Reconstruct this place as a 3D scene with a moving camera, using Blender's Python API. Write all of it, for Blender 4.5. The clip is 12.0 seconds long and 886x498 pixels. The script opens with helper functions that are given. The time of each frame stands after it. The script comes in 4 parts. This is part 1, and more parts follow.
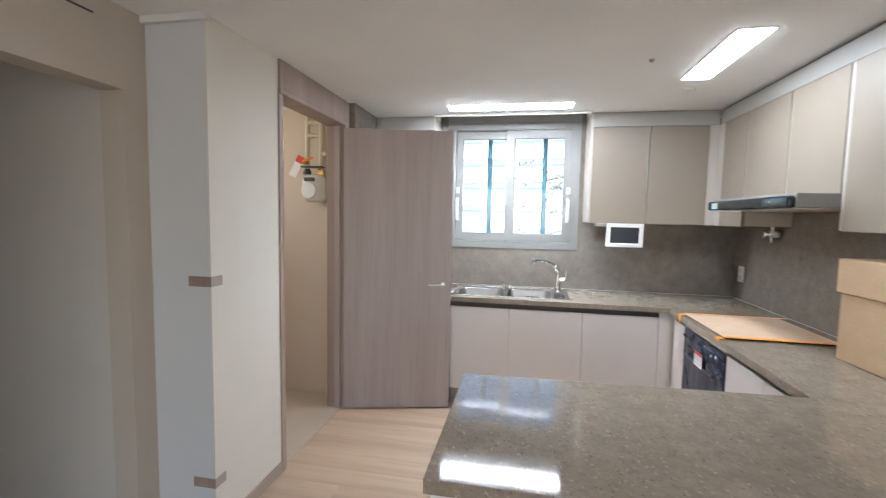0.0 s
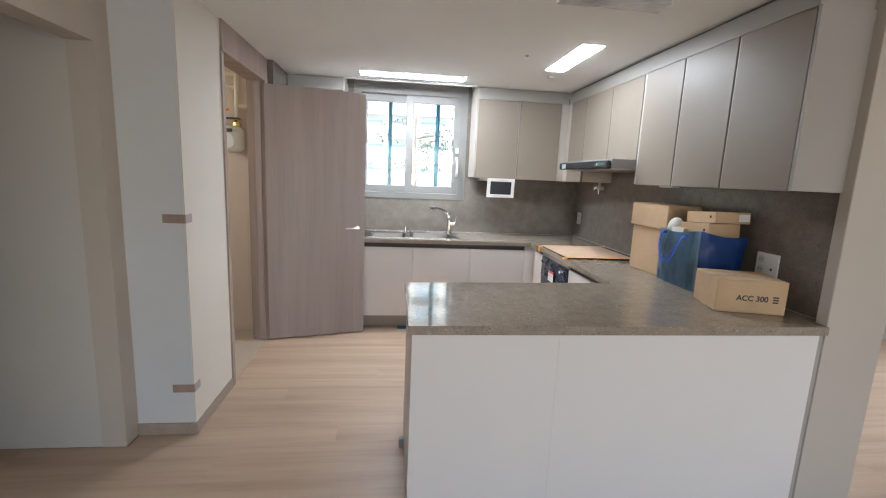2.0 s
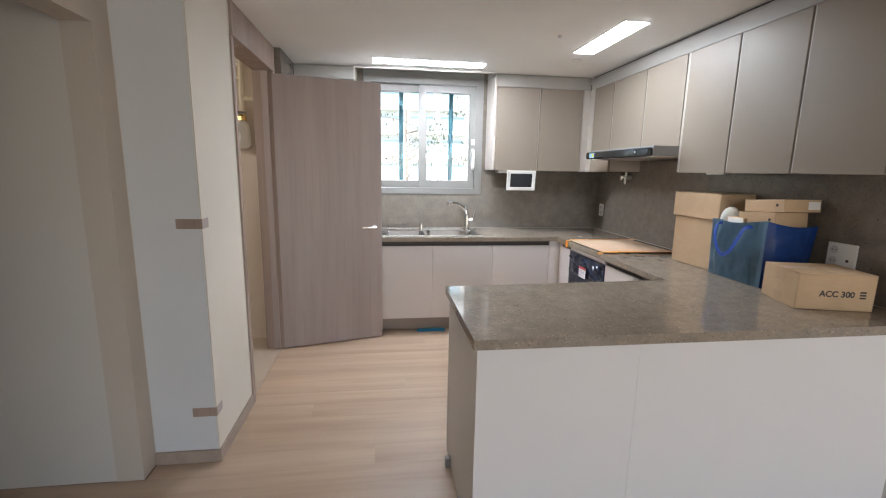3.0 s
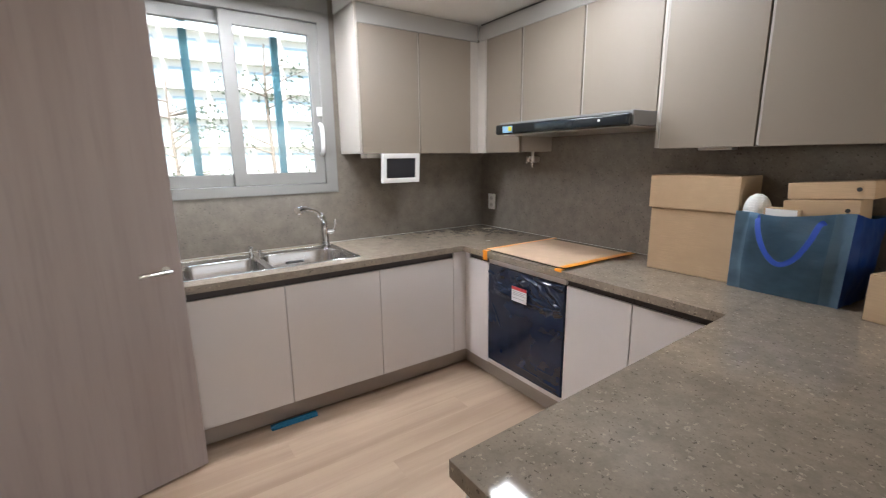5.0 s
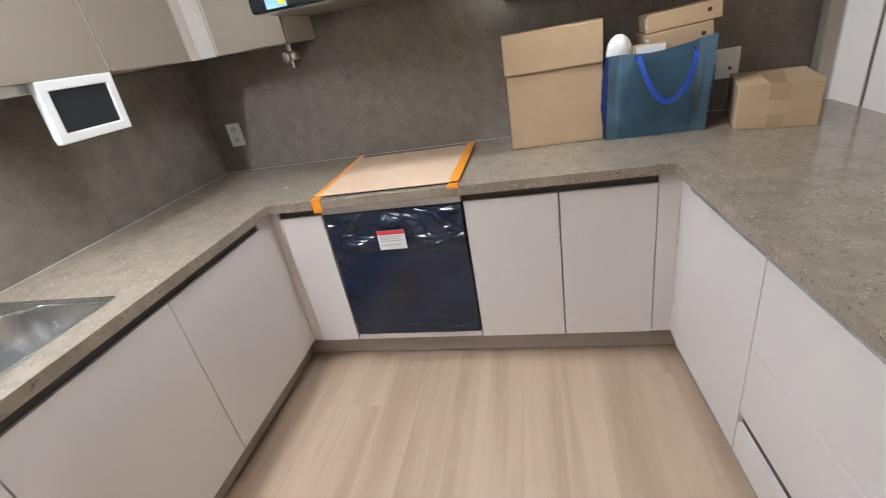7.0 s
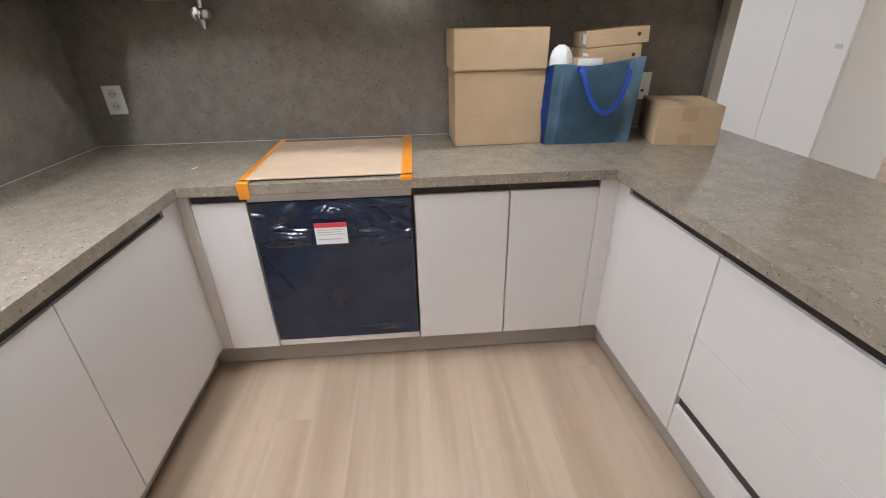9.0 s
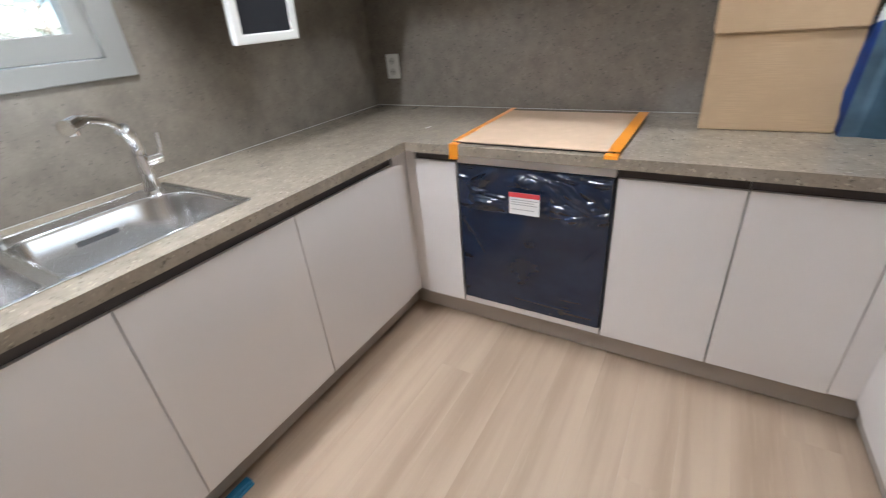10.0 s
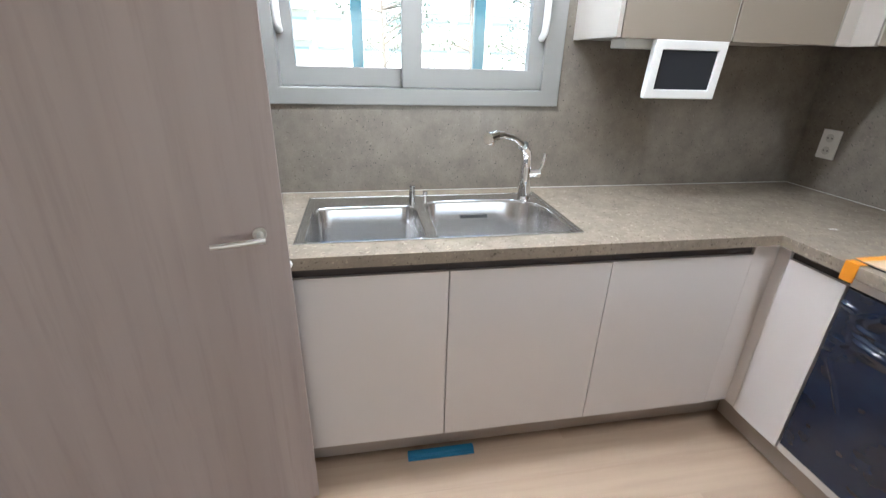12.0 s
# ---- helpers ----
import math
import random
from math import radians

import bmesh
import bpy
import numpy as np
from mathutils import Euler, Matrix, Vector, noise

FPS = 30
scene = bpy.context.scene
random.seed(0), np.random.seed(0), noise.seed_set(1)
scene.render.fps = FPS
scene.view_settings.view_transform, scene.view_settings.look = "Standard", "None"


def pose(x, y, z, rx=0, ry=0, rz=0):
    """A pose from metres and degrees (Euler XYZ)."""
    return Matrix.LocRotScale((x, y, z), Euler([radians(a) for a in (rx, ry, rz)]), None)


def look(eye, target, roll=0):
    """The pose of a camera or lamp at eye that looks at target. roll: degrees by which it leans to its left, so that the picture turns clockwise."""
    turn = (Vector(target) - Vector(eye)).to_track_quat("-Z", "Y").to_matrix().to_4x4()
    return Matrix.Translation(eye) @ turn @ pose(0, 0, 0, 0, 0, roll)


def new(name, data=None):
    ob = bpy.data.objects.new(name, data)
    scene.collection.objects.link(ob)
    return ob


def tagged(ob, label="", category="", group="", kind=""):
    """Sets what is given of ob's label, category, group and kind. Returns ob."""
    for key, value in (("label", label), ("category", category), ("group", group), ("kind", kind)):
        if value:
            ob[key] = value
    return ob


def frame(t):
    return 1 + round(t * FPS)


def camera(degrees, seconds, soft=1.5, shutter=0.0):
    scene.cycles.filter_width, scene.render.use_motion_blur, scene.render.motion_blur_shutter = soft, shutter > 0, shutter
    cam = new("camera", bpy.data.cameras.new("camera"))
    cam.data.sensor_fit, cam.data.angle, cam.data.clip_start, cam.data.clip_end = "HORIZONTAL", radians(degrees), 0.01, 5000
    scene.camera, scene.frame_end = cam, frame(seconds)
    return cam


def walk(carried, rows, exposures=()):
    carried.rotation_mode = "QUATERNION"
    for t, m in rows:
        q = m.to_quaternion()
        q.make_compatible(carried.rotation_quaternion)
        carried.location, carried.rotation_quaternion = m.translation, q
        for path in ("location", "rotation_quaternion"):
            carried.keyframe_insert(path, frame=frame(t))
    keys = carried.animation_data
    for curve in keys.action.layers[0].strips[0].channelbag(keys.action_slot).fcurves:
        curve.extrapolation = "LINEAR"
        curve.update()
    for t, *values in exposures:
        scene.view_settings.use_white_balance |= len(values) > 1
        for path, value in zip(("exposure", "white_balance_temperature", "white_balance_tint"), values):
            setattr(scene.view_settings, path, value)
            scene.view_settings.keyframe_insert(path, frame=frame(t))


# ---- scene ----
cam = camera(90.9, 12.0, soft=1.1, shutter=0.22)
PATH = [
    (0, (0.009, 0.007, 1.451), (-0.358, 1.966, 1.296), 1.1),
    (0.5, (-0.058, -0.217, 1.432), (-0.055, 1.771, 1.219), 0.5),
    (1, (-0.082, -0.463, 1.413), (0.021, 1.518, 1.163), 1.8),
    (1.5, (-0.143, -0.619, 1.41), (0.024, 1.349, 1.094), 2.5),
    (2, (-0.269, -0.648, 1.413), (-0.04, 1.312, 1.084), 2.5),
    (2.5, (-0.428, -0.587, 1.398), (-0.168, 1.367, 1.058), 1.7),
    (2.7, (-0.464, -0.528, 1.402), (-0.217, 1.424, 1.041), 0.9),
    (4.3, (-0.602, 0.55, 1.365), (0.097, 2.404, 1.09), 1.3),
    (4.5, (-0.625, 0.727, 1.399), (0.195, 2.52, 1.062), 0.3),
    (5, (-0.6, 1.052, 1.385), (0.495, 2.675, 0.975), -0.7),
    (5.5, (-0.637, 1.353, 1.355), (0.821, 2.58, 0.747), -2.2),
    (6, (-0.653, 1.664, 1.341), (0.93, 2.634, 0.597), -5.4),
    (6.5, (-0.536, 1.908, 1.341), (1.107, 2.71, 0.529), -9.8),
    (7, (-0.49, 2.128, 1.347), (1.251, 2.571, 0.468), -10.6),
    (7.5, (-0.48, 2.344, 1.352), (1.307, 2.412, 0.457), -7.5),
    (7.7, (-0.482, 2.359, 1.351), (1.307, 2.389, 0.459), -6.4),
    (9.3, (-0.423, 2.41, 1.309), (1.346, 2.286, 0.385), -0.8),
    (9.5, (-0.407, 2.377, 1.321), (1.358, 2.478, 0.386), -3.6),
    (10, (-0.367, 2.194, 1.275), (1.117, 3.138, 0.323), -5.2),
    (10.5, (-0.462, 2.121, 1.269), (0.64, 3.447, 0.256), -4.3),
    (11, (-0.544, 2.034, 1.279), (0.289, 3.528, 0.243), -0.8),
    (11.5, (-0.519, 2.038, 1.288), (0.038, 3.713, 0.347), -0.5),
    (12, (-0.319, 2.103, 1.339), (0.017, 3.905, 0.539), 1.6),
]
walk(cam, [(t, look(eye, target, roll)) for t, eye, target, roll in PATH], exposures=[(0.0, 1.73, 6150, 10), (1.0, 1.64, 6250, 10), (2.5, 1.60, 6300, 11), (4.5, 1.40, 6600, 13), (5.5, 1.31, 6550, 12), (6.5, 1.56, 6450, 10), (7.5, 1.61, 6400, 10), (9.3, 1.58, 6400, 10), (10.5, 1.63, 6200, 9), (12.0, 1.64, 6200, 9)])
LED, LED_NORTH = 20.0, 34.0                             # lamp strengths
SOUTH_W, UTIL_W, FAR_W, SKY_W = 9.5, 2.5, 15.0, 20.0    # daylight watts; UTIL_W and FAR_W drive added fill lamps

# ---- world, sun, lamps ----
world = bpy.data.worlds.new("sky")
scene.world = world
world.use_nodes = True
wn = world.node_tree
bg = wn.nodes["Background"]
sky = wn.nodes.new("ShaderNodeTexSky")
sky.sky_type, sky.sun_disc = "NISHITA", False
sky.sun_elevation, sky.sun_rotation = radians(52), radians(200)
wn.links.new(sky.outputs[0], bg.inputs[0])
bg.inputs[1].default_value = 0.15
sun = new("sun", bpy.data.lights.new("sun", "SUN"))
sun.data.energy, sun.data.angle, sun.data.color = 5.0, radians(0.5), (1, 0.95, 0.88)
SUN_TO = Vector((math.sin(radians(200)) * math.cos(radians(52)), math.cos(radians(200)) * math.cos(radians(52)), math.sin(radians(52))))
sun.matrix_world = look(SUN_TO * 40, (0, 0, 0))


def window_lamp(name, eye, target, w, h, watts, color):
    ob = new(name, bpy.data.lights.new(name, "AREA"))
    ob.data.shape, ob.data.size, ob.data.size_y, ob.data.energy, ob.data.color = "RECTANGLE", w, h, watts, color
    ob.matrix_world = look(eye, target)
    return ob


window_lamp("daylight_living_window", (1.2, -4.12, 1.25), (1.2, 0, 1.25), 4.4, 1.9, SOUTH_W, (0.92, 0.93, 1.0))
window_lamp("daylight_kitchen_window", (-0.12, 4.55, 3.15), (-0.12, 3.2, 1.2), 1.6, 0.8, SKY_W, (0.72, 0.87, 1.0))
window_lamp("fill_far_opening", (3.3, 3.06, 1.5), (3.3, 0, 1.1), 1.5, 1.1, FAR_W, (0.92, 0.94, 1.0))
window_lamp("fill_utility_opening", (-2.72, 2.5, 1.92), (0, 2.9, 0.9), 0.4, 0.4, UTIL_W, (1.0, 0.87, 0.72))


# ---- materials ----
def mat(name, color, rough=0.5, metal=0.0, spec=0.5):
    m = bpy.data.materials.new(name)
    m.use_nodes = True
    b = m.node_tree.nodes["Principled BSDF"]
    b.inputs["Base Color"].default_value = (*color, 1)
    b.inputs["Roughness"].default_value = rough
    b.inputs["Metallic"].default_value = metal
    b.inputs["Specular IOR Level"].default_value = spec
    return m


class Nodes:
    """Short hand for wiring a material's nodes."""

    def __init__(self, m):
        self.t = m.node_tree
        self.b = self.t.nodes["Principled BSDF"]
        self.co = self.t.nodes.new("ShaderNodeTexCoord").outputs["Object"]

    def mapped(self, scale, rot=(0, 0, 0)):
        n = self.t.nodes.new("ShaderNodeMapping")
        n.inputs["Scale"].default_value = scale
        n.inputs["Rotation"].default_value = rot
        self.t.links.new(self.co, n.inputs[0])
        return n.outputs[0]

    def noise(self, vec, scale, detail=4, rough=0.55):
        n = self.t.nodes.new("ShaderNodeTexNoise")
        n.inputs["Scale"].default_value, n.inputs["Detail"].default_value, n.inputs["Roughness"].default_value = scale, detail, rough
        self.t.links.new(vec, n.inputs["Vector"])
        return n.outputs[0]

    def cells(self, vec, scale):
        n = self.t.nodes.new("ShaderNodeTexVoronoi")
        n.inputs["Scale"].default_value = scale
        self.t.links.new(vec, n.inputs["Vector"])
        return n.outputs

    def ramp(self, fac, stops):
        n = self.t.nodes.new("ShaderNodeValToRGB")
        e = n.color_ramp.elements
        while len(e) < len(stops):
            e.new(0.5)
        for i, (p, c) in enumerate(stops):
            e[i].position = p
            e[i].color = (*c, 1) if isinstance(c, tuple) else (c, c, c, 1)
        self.t.links.new(fac, n.inputs[0])
        return n.outputs[0]

    def mix(self, a, b, fac, mode="MIX"):
        n = self.t.nodes.new("ShaderNodeMix")
        n.data_type, n.blend_type = "RGBA", mode
        for sock, v in ((n.inputs["Factor"], fac), (n.inputs["A"], a), (n.inputs["B"], b)):
            if isinstance(v, (int, float)):
                sock.default_value = v if sock.type == "VALUE" else (v, v, v, 1)
            elif isinstance(v, tuple):
                sock.default_value = (*v, 1)
            else:
                self.t.links.new(v, sock)
        return n.outputs["Result"]

    def color(self, out):
        self.t.links.new(out, self.b.inputs["Base Color"])

    def roughness(self, out):
        self.t.links.new(out, self.b.inputs["Roughness"])

    def bump(self, out, strength, distance=0.002):
        n = self.t.nodes.new("ShaderNodeBump")
        n.inputs["Strength"].default_value, n.inputs["Distance"].default_value = strength, distance
        self.t.links.new(out, n.inputs["Height"])
        self.t.links.new(n.outputs[0], self.b.inputs["Normal"])

    def random(self):
        return self.t.nodes.new("ShaderNodeObjectInfo").outputs["Random"]


def wallpaper(name, c):
    m = mat(name, c, 0.8, spec=0.25)
    n = Nodes(m)
    big = n.noise(n.mapped((1, 1, 1)), 1.7, 3)
    fine = n.noise(n.mapped((1, 1, 0.5)), 420, 2)
    base = n.mix(c, tuple(v * 0.93 for v in c), n.ramp(big, [(0.35, 0.0), (0.7, 1.0)]))
    n.color(n.mix(base, tuple(v * 0.95 for v in c), n.ramp(fine, [(0.45, 0.0), (0.6, 1.0)])))
    n.bump(fine, 0.25, 0.0006)
    return m


def wood(name, light, dark, along, rough=0.5, grain=1.0, vary=False):
    """Printed wood grain stretched along one axis."""
    m = mat(name, light, rough, spec=0.4)
    n = Nodes(m)
    s = {"x": (0.6, 9, 9), "y": (9, 0.6, 9), "z": (9, 9, 0.45)}[along]
    v = n.mapped(s)
    if vary:
        shift = n.t.nodes.new("ShaderNodeVectorMath")
        shift.operation = "SCALE"
        shift.inputs[0].default_value = (13, 37, 5)
        n.t.links.new(n.random(), shift.inputs["Scale"])
        add = n.t.nodes.new("ShaderNodeVectorMath")
        n.t.links.new(v, add.inputs[0])
        n.t.links.new(shift.outputs[0], add.inputs[1])
        v = add.outputs[0]
    broad = n.noise(v, 1.3 * grain, 3, 0.5)
    streak = n.noise(v, 6.5 * grain, 6, 0.65)
    base = n.mix(light, dark, n.ramp(broad, [(0.3, 0.0), (0.72, 1.0)]))
    base = n.mix(base, tuple(c * 0.78 for c in dark), n.ramp(streak, [(0.5, 0.0), (0.78, 0.5)]))
    if vary:
        base = n.mix(base, tuple(c * 1.08 for c in light), n.ramp(n.random(), [(0.0, 0.0), (1.0, 0.14)]))
    n.color(base)
    n.roughness(n.ramp(streak, [(0.3, rough - 0.05), (0.8, min(rough + 0.12, 1.0))]))
    n.bump(streak, 0.12, 0.0006)
    return m


def quartz(name, c, rough, fleck=1.0, pit=0.62):
    """Engineered stone: fine mottling with pale and dark chips."""
    m = mat(name, c, rough, spec=0.5)
    n = Nodes(m)
    v = n.mapped((1, 1, 1))
    mott = n.noise(v, 14, 6, 0.6)
    fine = n.noise(v, 150, 3, 0.6)
    warp = n.t.nodes.new("ShaderNodeTexNoise")
    warp.inputs["Scale"].default_value, warp.inputs["Detail"].default_value = 130, 2
    n.t.links.new(v, warp.inputs["Vector"])
    bend = n.t.nodes.new("ShaderNodeVectorMath")
    bend.operation = "MULTIPLY_ADD"
    bend.inputs[1].default_value = (0.022, 0.022, 0.022)
    n.t.links.new(warp.outputs["Color"], bend.inputs[0])
    n.t.links.new(v, bend.inputs[2])
    cloud = n.noise(v, 62, 4, 0.6)
    a = n.cells(bend.outputs[0], 84)
    b = n.cells(bend.outputs[0], 95)
    base = n.mix(tuple(x * 1.12 for x in c), tuple(x * 0.84 for x in c), n.ramp(mott, [(0.32, 0.0), (0.7, 1.0)]))
    base = n.mix(base, tuple(x * 0.72 for x in c), n.ramp(fine, [(0.5, 0.0), (0.75, 0.4)]))
    base = n.mix(base, tuple(x * 1.15 for x in c), n.ramp(cloud, [(0.52, 0.0), (0.70, 0.5 * min(1.0, fleck))]))
    base = n.mix(base, tuple(x * 0.74 for x in c), n.ramp(cloud, [(0.30, 0.45 * min(1.0, fleck)), (0.46, 0.0)]))
    pale = n.mix(0.0, n.ramp(a[0], [(0.26, 1.0), (0.42, 0.0)]), n.ramp(a[1], [(0.63, 0.0), (0.80, 1.0)]))
    base = n.mix(base, tuple(min(1, x * (1 + 0.45 * fleck)) for x in c), pale)
    dark = n.mix(0.0, n.ramp(b[0], [(0.22, 1.0), (0.34, 0.0)]), n.ramp(b[1], [(0.64, 0.0), (0.76, 1.0)]))
    base = n.mix(base, tuple(x * (1 - pit) for x in c), dark)
    n.color(base)
    n.roughness(n.ramp(fine, [(0.3, rough), (0.75, rough + 0.035)]))
    return m


def plain(name, c, rough=0.5, metal=0.0, spec=0.5, wear=0.06, scale=3.0):
    """A made surface with slight unevenness in tone and gloss."""
    m = mat(name, c, rough, metal, spec)
    n = Nodes(m)
    big = n.noise(n.mapped((1, 1, 1)), scale, 4)
    fine = n.noise(n.mapped((1, 1, 1)), 160, 2)
    n.color(n.mix(c, tuple(x * (1 - wear) for x in c), n.ramp(big, [(0.2, 0.0), (0.85, 1.0)])))
    n.roughness(n.ramp(big, [(0.15, max(rough - 0.015, 0.02)), (0.9, min(rough + 0.02, 1))]))
    n.bump(fine, 0.05, 0.0003)
    return m


def glow(name, c, strength):
    m = mat(name, (0.9, 0.9, 0.9), 0.4)
    b = m.node_tree.nodes["Principled BSDF"]
    b.inputs["Emission Color"].default_value = (*c, 1)
    b.inputs["Emission Strength"].default_value = strength
    return m


def cardboard(name, c):
    m = mat(name, c, 0.85, spec=0.2)
    n = Nodes(m)
    flute = n.noise(n.mapped((6, 6, 160)), 2, 2)
    big = n.noise(n.mapped((1, 1, 1)), 9, 4)
    base = n.mix(c, tuple(x * 0.86 for x in c), n.ramp(big, [(0.35, 0.0), (0.7, 1.0)]))
    n.color(n.mix(base, tuple(x * 0.92 for x in c), n.ramp(flute, [(0.45, 0.0), (0.6, 1.0)])))
    n.bump(flute, 0.1, 0.0005)
    return m


def steel(name, c, rough, along=(2, 60, 60)):
    m = mat(name, c, rough, 1.0)
    n = Nodes(m)
    brush = n.noise(n.mapped(along), 9, 4)
    n.roughness(n.ramp(brush, [(0.3, rough * 0.92), (0.75, rough * 1.1)]))
    n.color(n.mix(c, tuple(x * 0.95 for x in c), n.ramp(brush, [(0.35, 0.0), (0.7, 1.0)])))
    return m


def wrinkled(name, c, rough, alpha=1.0, trans=0.0, scale=14, strength=0.7):
    m = mat(name, c, rough, spec=0.5)
    n = Nodes(m)
    v = n.mapped((1, 1, 1.6))
    creases = n.noise(v, scale, 5, 0.55)
    n.bump(creases, strength, 0.012)
    n.color(n.mix(c, tuple(x * 0.55 for x in c), n.ramp(n.noise(v, 5, 3), [(0.35, 0.0), (0.7, 1.0)])))
    n.b.inputs["Coat Weight"].default_value = 0.2
    n.b.inputs["Coat Roughness"].default_value = 0.08
    return m


M_WALL = wallpaper("cream_wallpaper", (0.70, 0.66, 0.59))
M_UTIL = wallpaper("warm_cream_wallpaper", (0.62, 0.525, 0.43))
M_WHITE_WALL = wallpaper("white_wallpaper", (0.66, 0.673, 0.685))
M_HALL = wallpaper("hall_wallpaper", (0.60, 0.575, 0.53))
M_TAN_WALL = wallpaper("beige_wallpaper", (0.56, 0.50, 0.43))
M_END_WALL = wallpaper("taupe_wallpaper", (0.49, 0.45, 0.40))
M_CEIL = wallpaper("ceiling_paper", (0.86, 0.86, 0.84))
M_FLOOR_BASE = plain("floor_joint", (0.26, 0.19, 0.14), 0.7)


def floor_wood(name, light, dark):
    """Pale oak print: broad brown bands along x with little fine grain."""
    m = mat(name, light, 0.38, spec=0.4)
    n = Nodes(m)
    shift = n.t.nodes.new("ShaderNodeVectorMath")
    shift.operation = "MULTIPLY_ADD"
    shift.inputs[1].default_value = (3, 17, 2)
    n.t.links.new(n.random(), shift.inputs[0])
    n.t.links.new(n.mapped((0.55, 8.5, 8.5)), shift.inputs[2])
    v = shift.outputs[0]
    band = n.noise(v, 1.1, 3, 0.5)
    mid = n.noise(v, 2.6, 3, 0.55)
    fine = n.noise(v, 9, 4, 0.6)
    base = n.mix(light, dark, n.ramp(band, [(0.36, 0.0), (0.68, 0.85)]))
    base = n.mix(base, tuple(c * 0.9 for c in dark), n.ramp(mid, [(0.5, 0.0), (0.8, 0.4)]))
    base = n.mix(base, tuple(c * 1.06 for c in light), n.ramp(fine, [(0.55, 0.0), (0.75, 0.35)]))
    n.color(base)
    n.roughness(n.ramp(mid, [(0.3, 0.33), (0.8, 0.46)]))
    n.bump(fine, 0.06, 0.0004)
    return m


M_PLANK = floor_wood("oak_laminate", (0.525, 0.394, 0.288), (0.392, 0.280, 0.196))
M_DOOR = wood("taupe_laminate", (0.405, 0.345, 0.325), (0.338, 0.280, 0.262), "z", 0.45, 0.8)
M_FRAME = wood("frame_laminate", (0.37, 0.285, 0.24), (0.29, 0.218, 0.182), "z", 0.5)
M_TRIM = wood("baseboard_laminate", (0.42, 0.34, 0.28), (0.34, 0.27, 0.22), "y", 0.5)
M_UPPER = plain("taupe_cabinet_front", (0.256, 0.213, 0.170), 0.41, 0.0, 0.42, 0.05)
M_UPPER_EDGE = plain("cabinet_edge_strip", (0.46, 0.42, 0.375), 0.4)
M_FILLER = plain("grey_filler", (0.36, 0.345, 0.32), 0.45)
M_LOWER = plain("warm_white_front", (0.71, 0.662, 0.635), 0.42, 0.0, 0.45, 0.04)
M_PANEL = plain("white_panel", (0.73, 0.715, 0.70), 0.45, 0.0, 0.4, 0.03)
M_RECESS = plain("dark_handle_profile", (0.045, 0.032, 0.028), 0.5)
M_PLINTH = plain("plinth_laminate", (0.40, 0.345, 0.30), 0.5)
M_CARCASS = plain("carcass", (0.55, 0.53, 0.5), 0.6)
M_STONE = quartz("worktop_quartz", (0.284, 0.236, 0.184), 0.045, pit=0.52)
M_SPLASH = quartz("shaded_splashback_quartz", (0.198, 0.172, 0.143), 0.18, 0.5, 0.55)
M_GROUT = plain("silicone_bead", (0.5, 0.48, 0.44), 0.5)
M_WINDOW = plain("window_vinyl", (0.255, 0.25, 0.24), 0.45)
M_TEAL = plain("teal_bar", (0.05, 0.21, 0.27), 0.5)
M_PLASTIC = plain("white_plastic", (0.80, 0.80, 0.78), 0.35)
M_SCREEN = plain("dark_screen", (0.03, 0.032, 0.038), 0.15)
M_BLACK = plain("black_glass", (0.012, 0.016, 0.02), 0.12)
M_DARK = plain("dark_grey", (0.06, 0.06, 0.06), 0.5)
M_GREY = plain("grey_metal_paint", (0.25, 0.25, 0.25), 0.4)
M_SILVER = steel("brushed_nickel", (0.66, 0.64, 0.6), 0.3)
M_STEEL = plain("stainless_steel", (0.68, 0.675, 0.66), 0.24, 1.0, wear=0.05, scale=6.0)
M_BOWL = mat("satin_steel_bowl", (0.72, 0.72, 0.72), 0.22, 1.0)
M_CHROME = mat("chrome", (0.86, 0.86, 0.87), 0.06, 1.0)
M_BRASS = mat("brass", (0.7, 0.45, 0.16), 0.25, 1.0)
M_FILM = wrinkled("navy_plastic_film", (0.012, 0.023, 0.056), 0.18, scale=6, strength=0.10)
M_CLEAR = wrinkled("clear_film", (0.62, 0.62, 0.62), 0.2)
M_BAG_FRONT = wrinkled("steel_blue_bag_film", (0.115, 0.225, 0.33), 0.3, scale=8, strength=0.5)
M_BAG_FOLD = wrinkled("lit_fold_bag_film", (0.20, 0.34, 0.47), 0.3, scale=9, strength=0.5)
M_BAG_SIDE = wrinkled("blue_bag_fabric", (0.012, 0.075, 0.34), 0.45, scale=7, strength=0.35)
M_HANDLE = plain("blue_webbing", (0.015, 0.07, 0.42), 0.6)
M_CARD = cardboard("brown_cardboard", (0.56, 0.40, 0.25))
M_CARD_PALE = cardboard("pale_cardboard", (0.61, 0.44, 0.31))
M_TAPE = plain("orange_tape", (0.85, 0.30, 0.02), 0.3)
M_BROWN_TAPE = plain("brown_packing_tape", (0.46, 0.31, 0.18), 0.3)
M_PAPER = plain("white_paper", (0.82, 0.81, 0.8), 0.6)
M_RED = plain("red_print", (0.72, 0.06, 0.07), 0.5)
M_INK = plain("black_print", (0.03, 0.028, 0.026), 0.6)
M_GREYINK = plain("grey_print", (0.45, 0.44, 0.44), 0.6)
M_YELLOW = plain("yellow_print", (0.85, 0.72, 0.05), 0.5)
M_LBLUE = plain("light_blue_print", (0.30, 0.55, 0.75), 0.5)
M_BLUE = plain("blue_plastic", (0.015, 0.16, 0.30), 0.35)
M_FOAM = plain("white_foam", (0.86, 0.86, 0.84), 0.9)
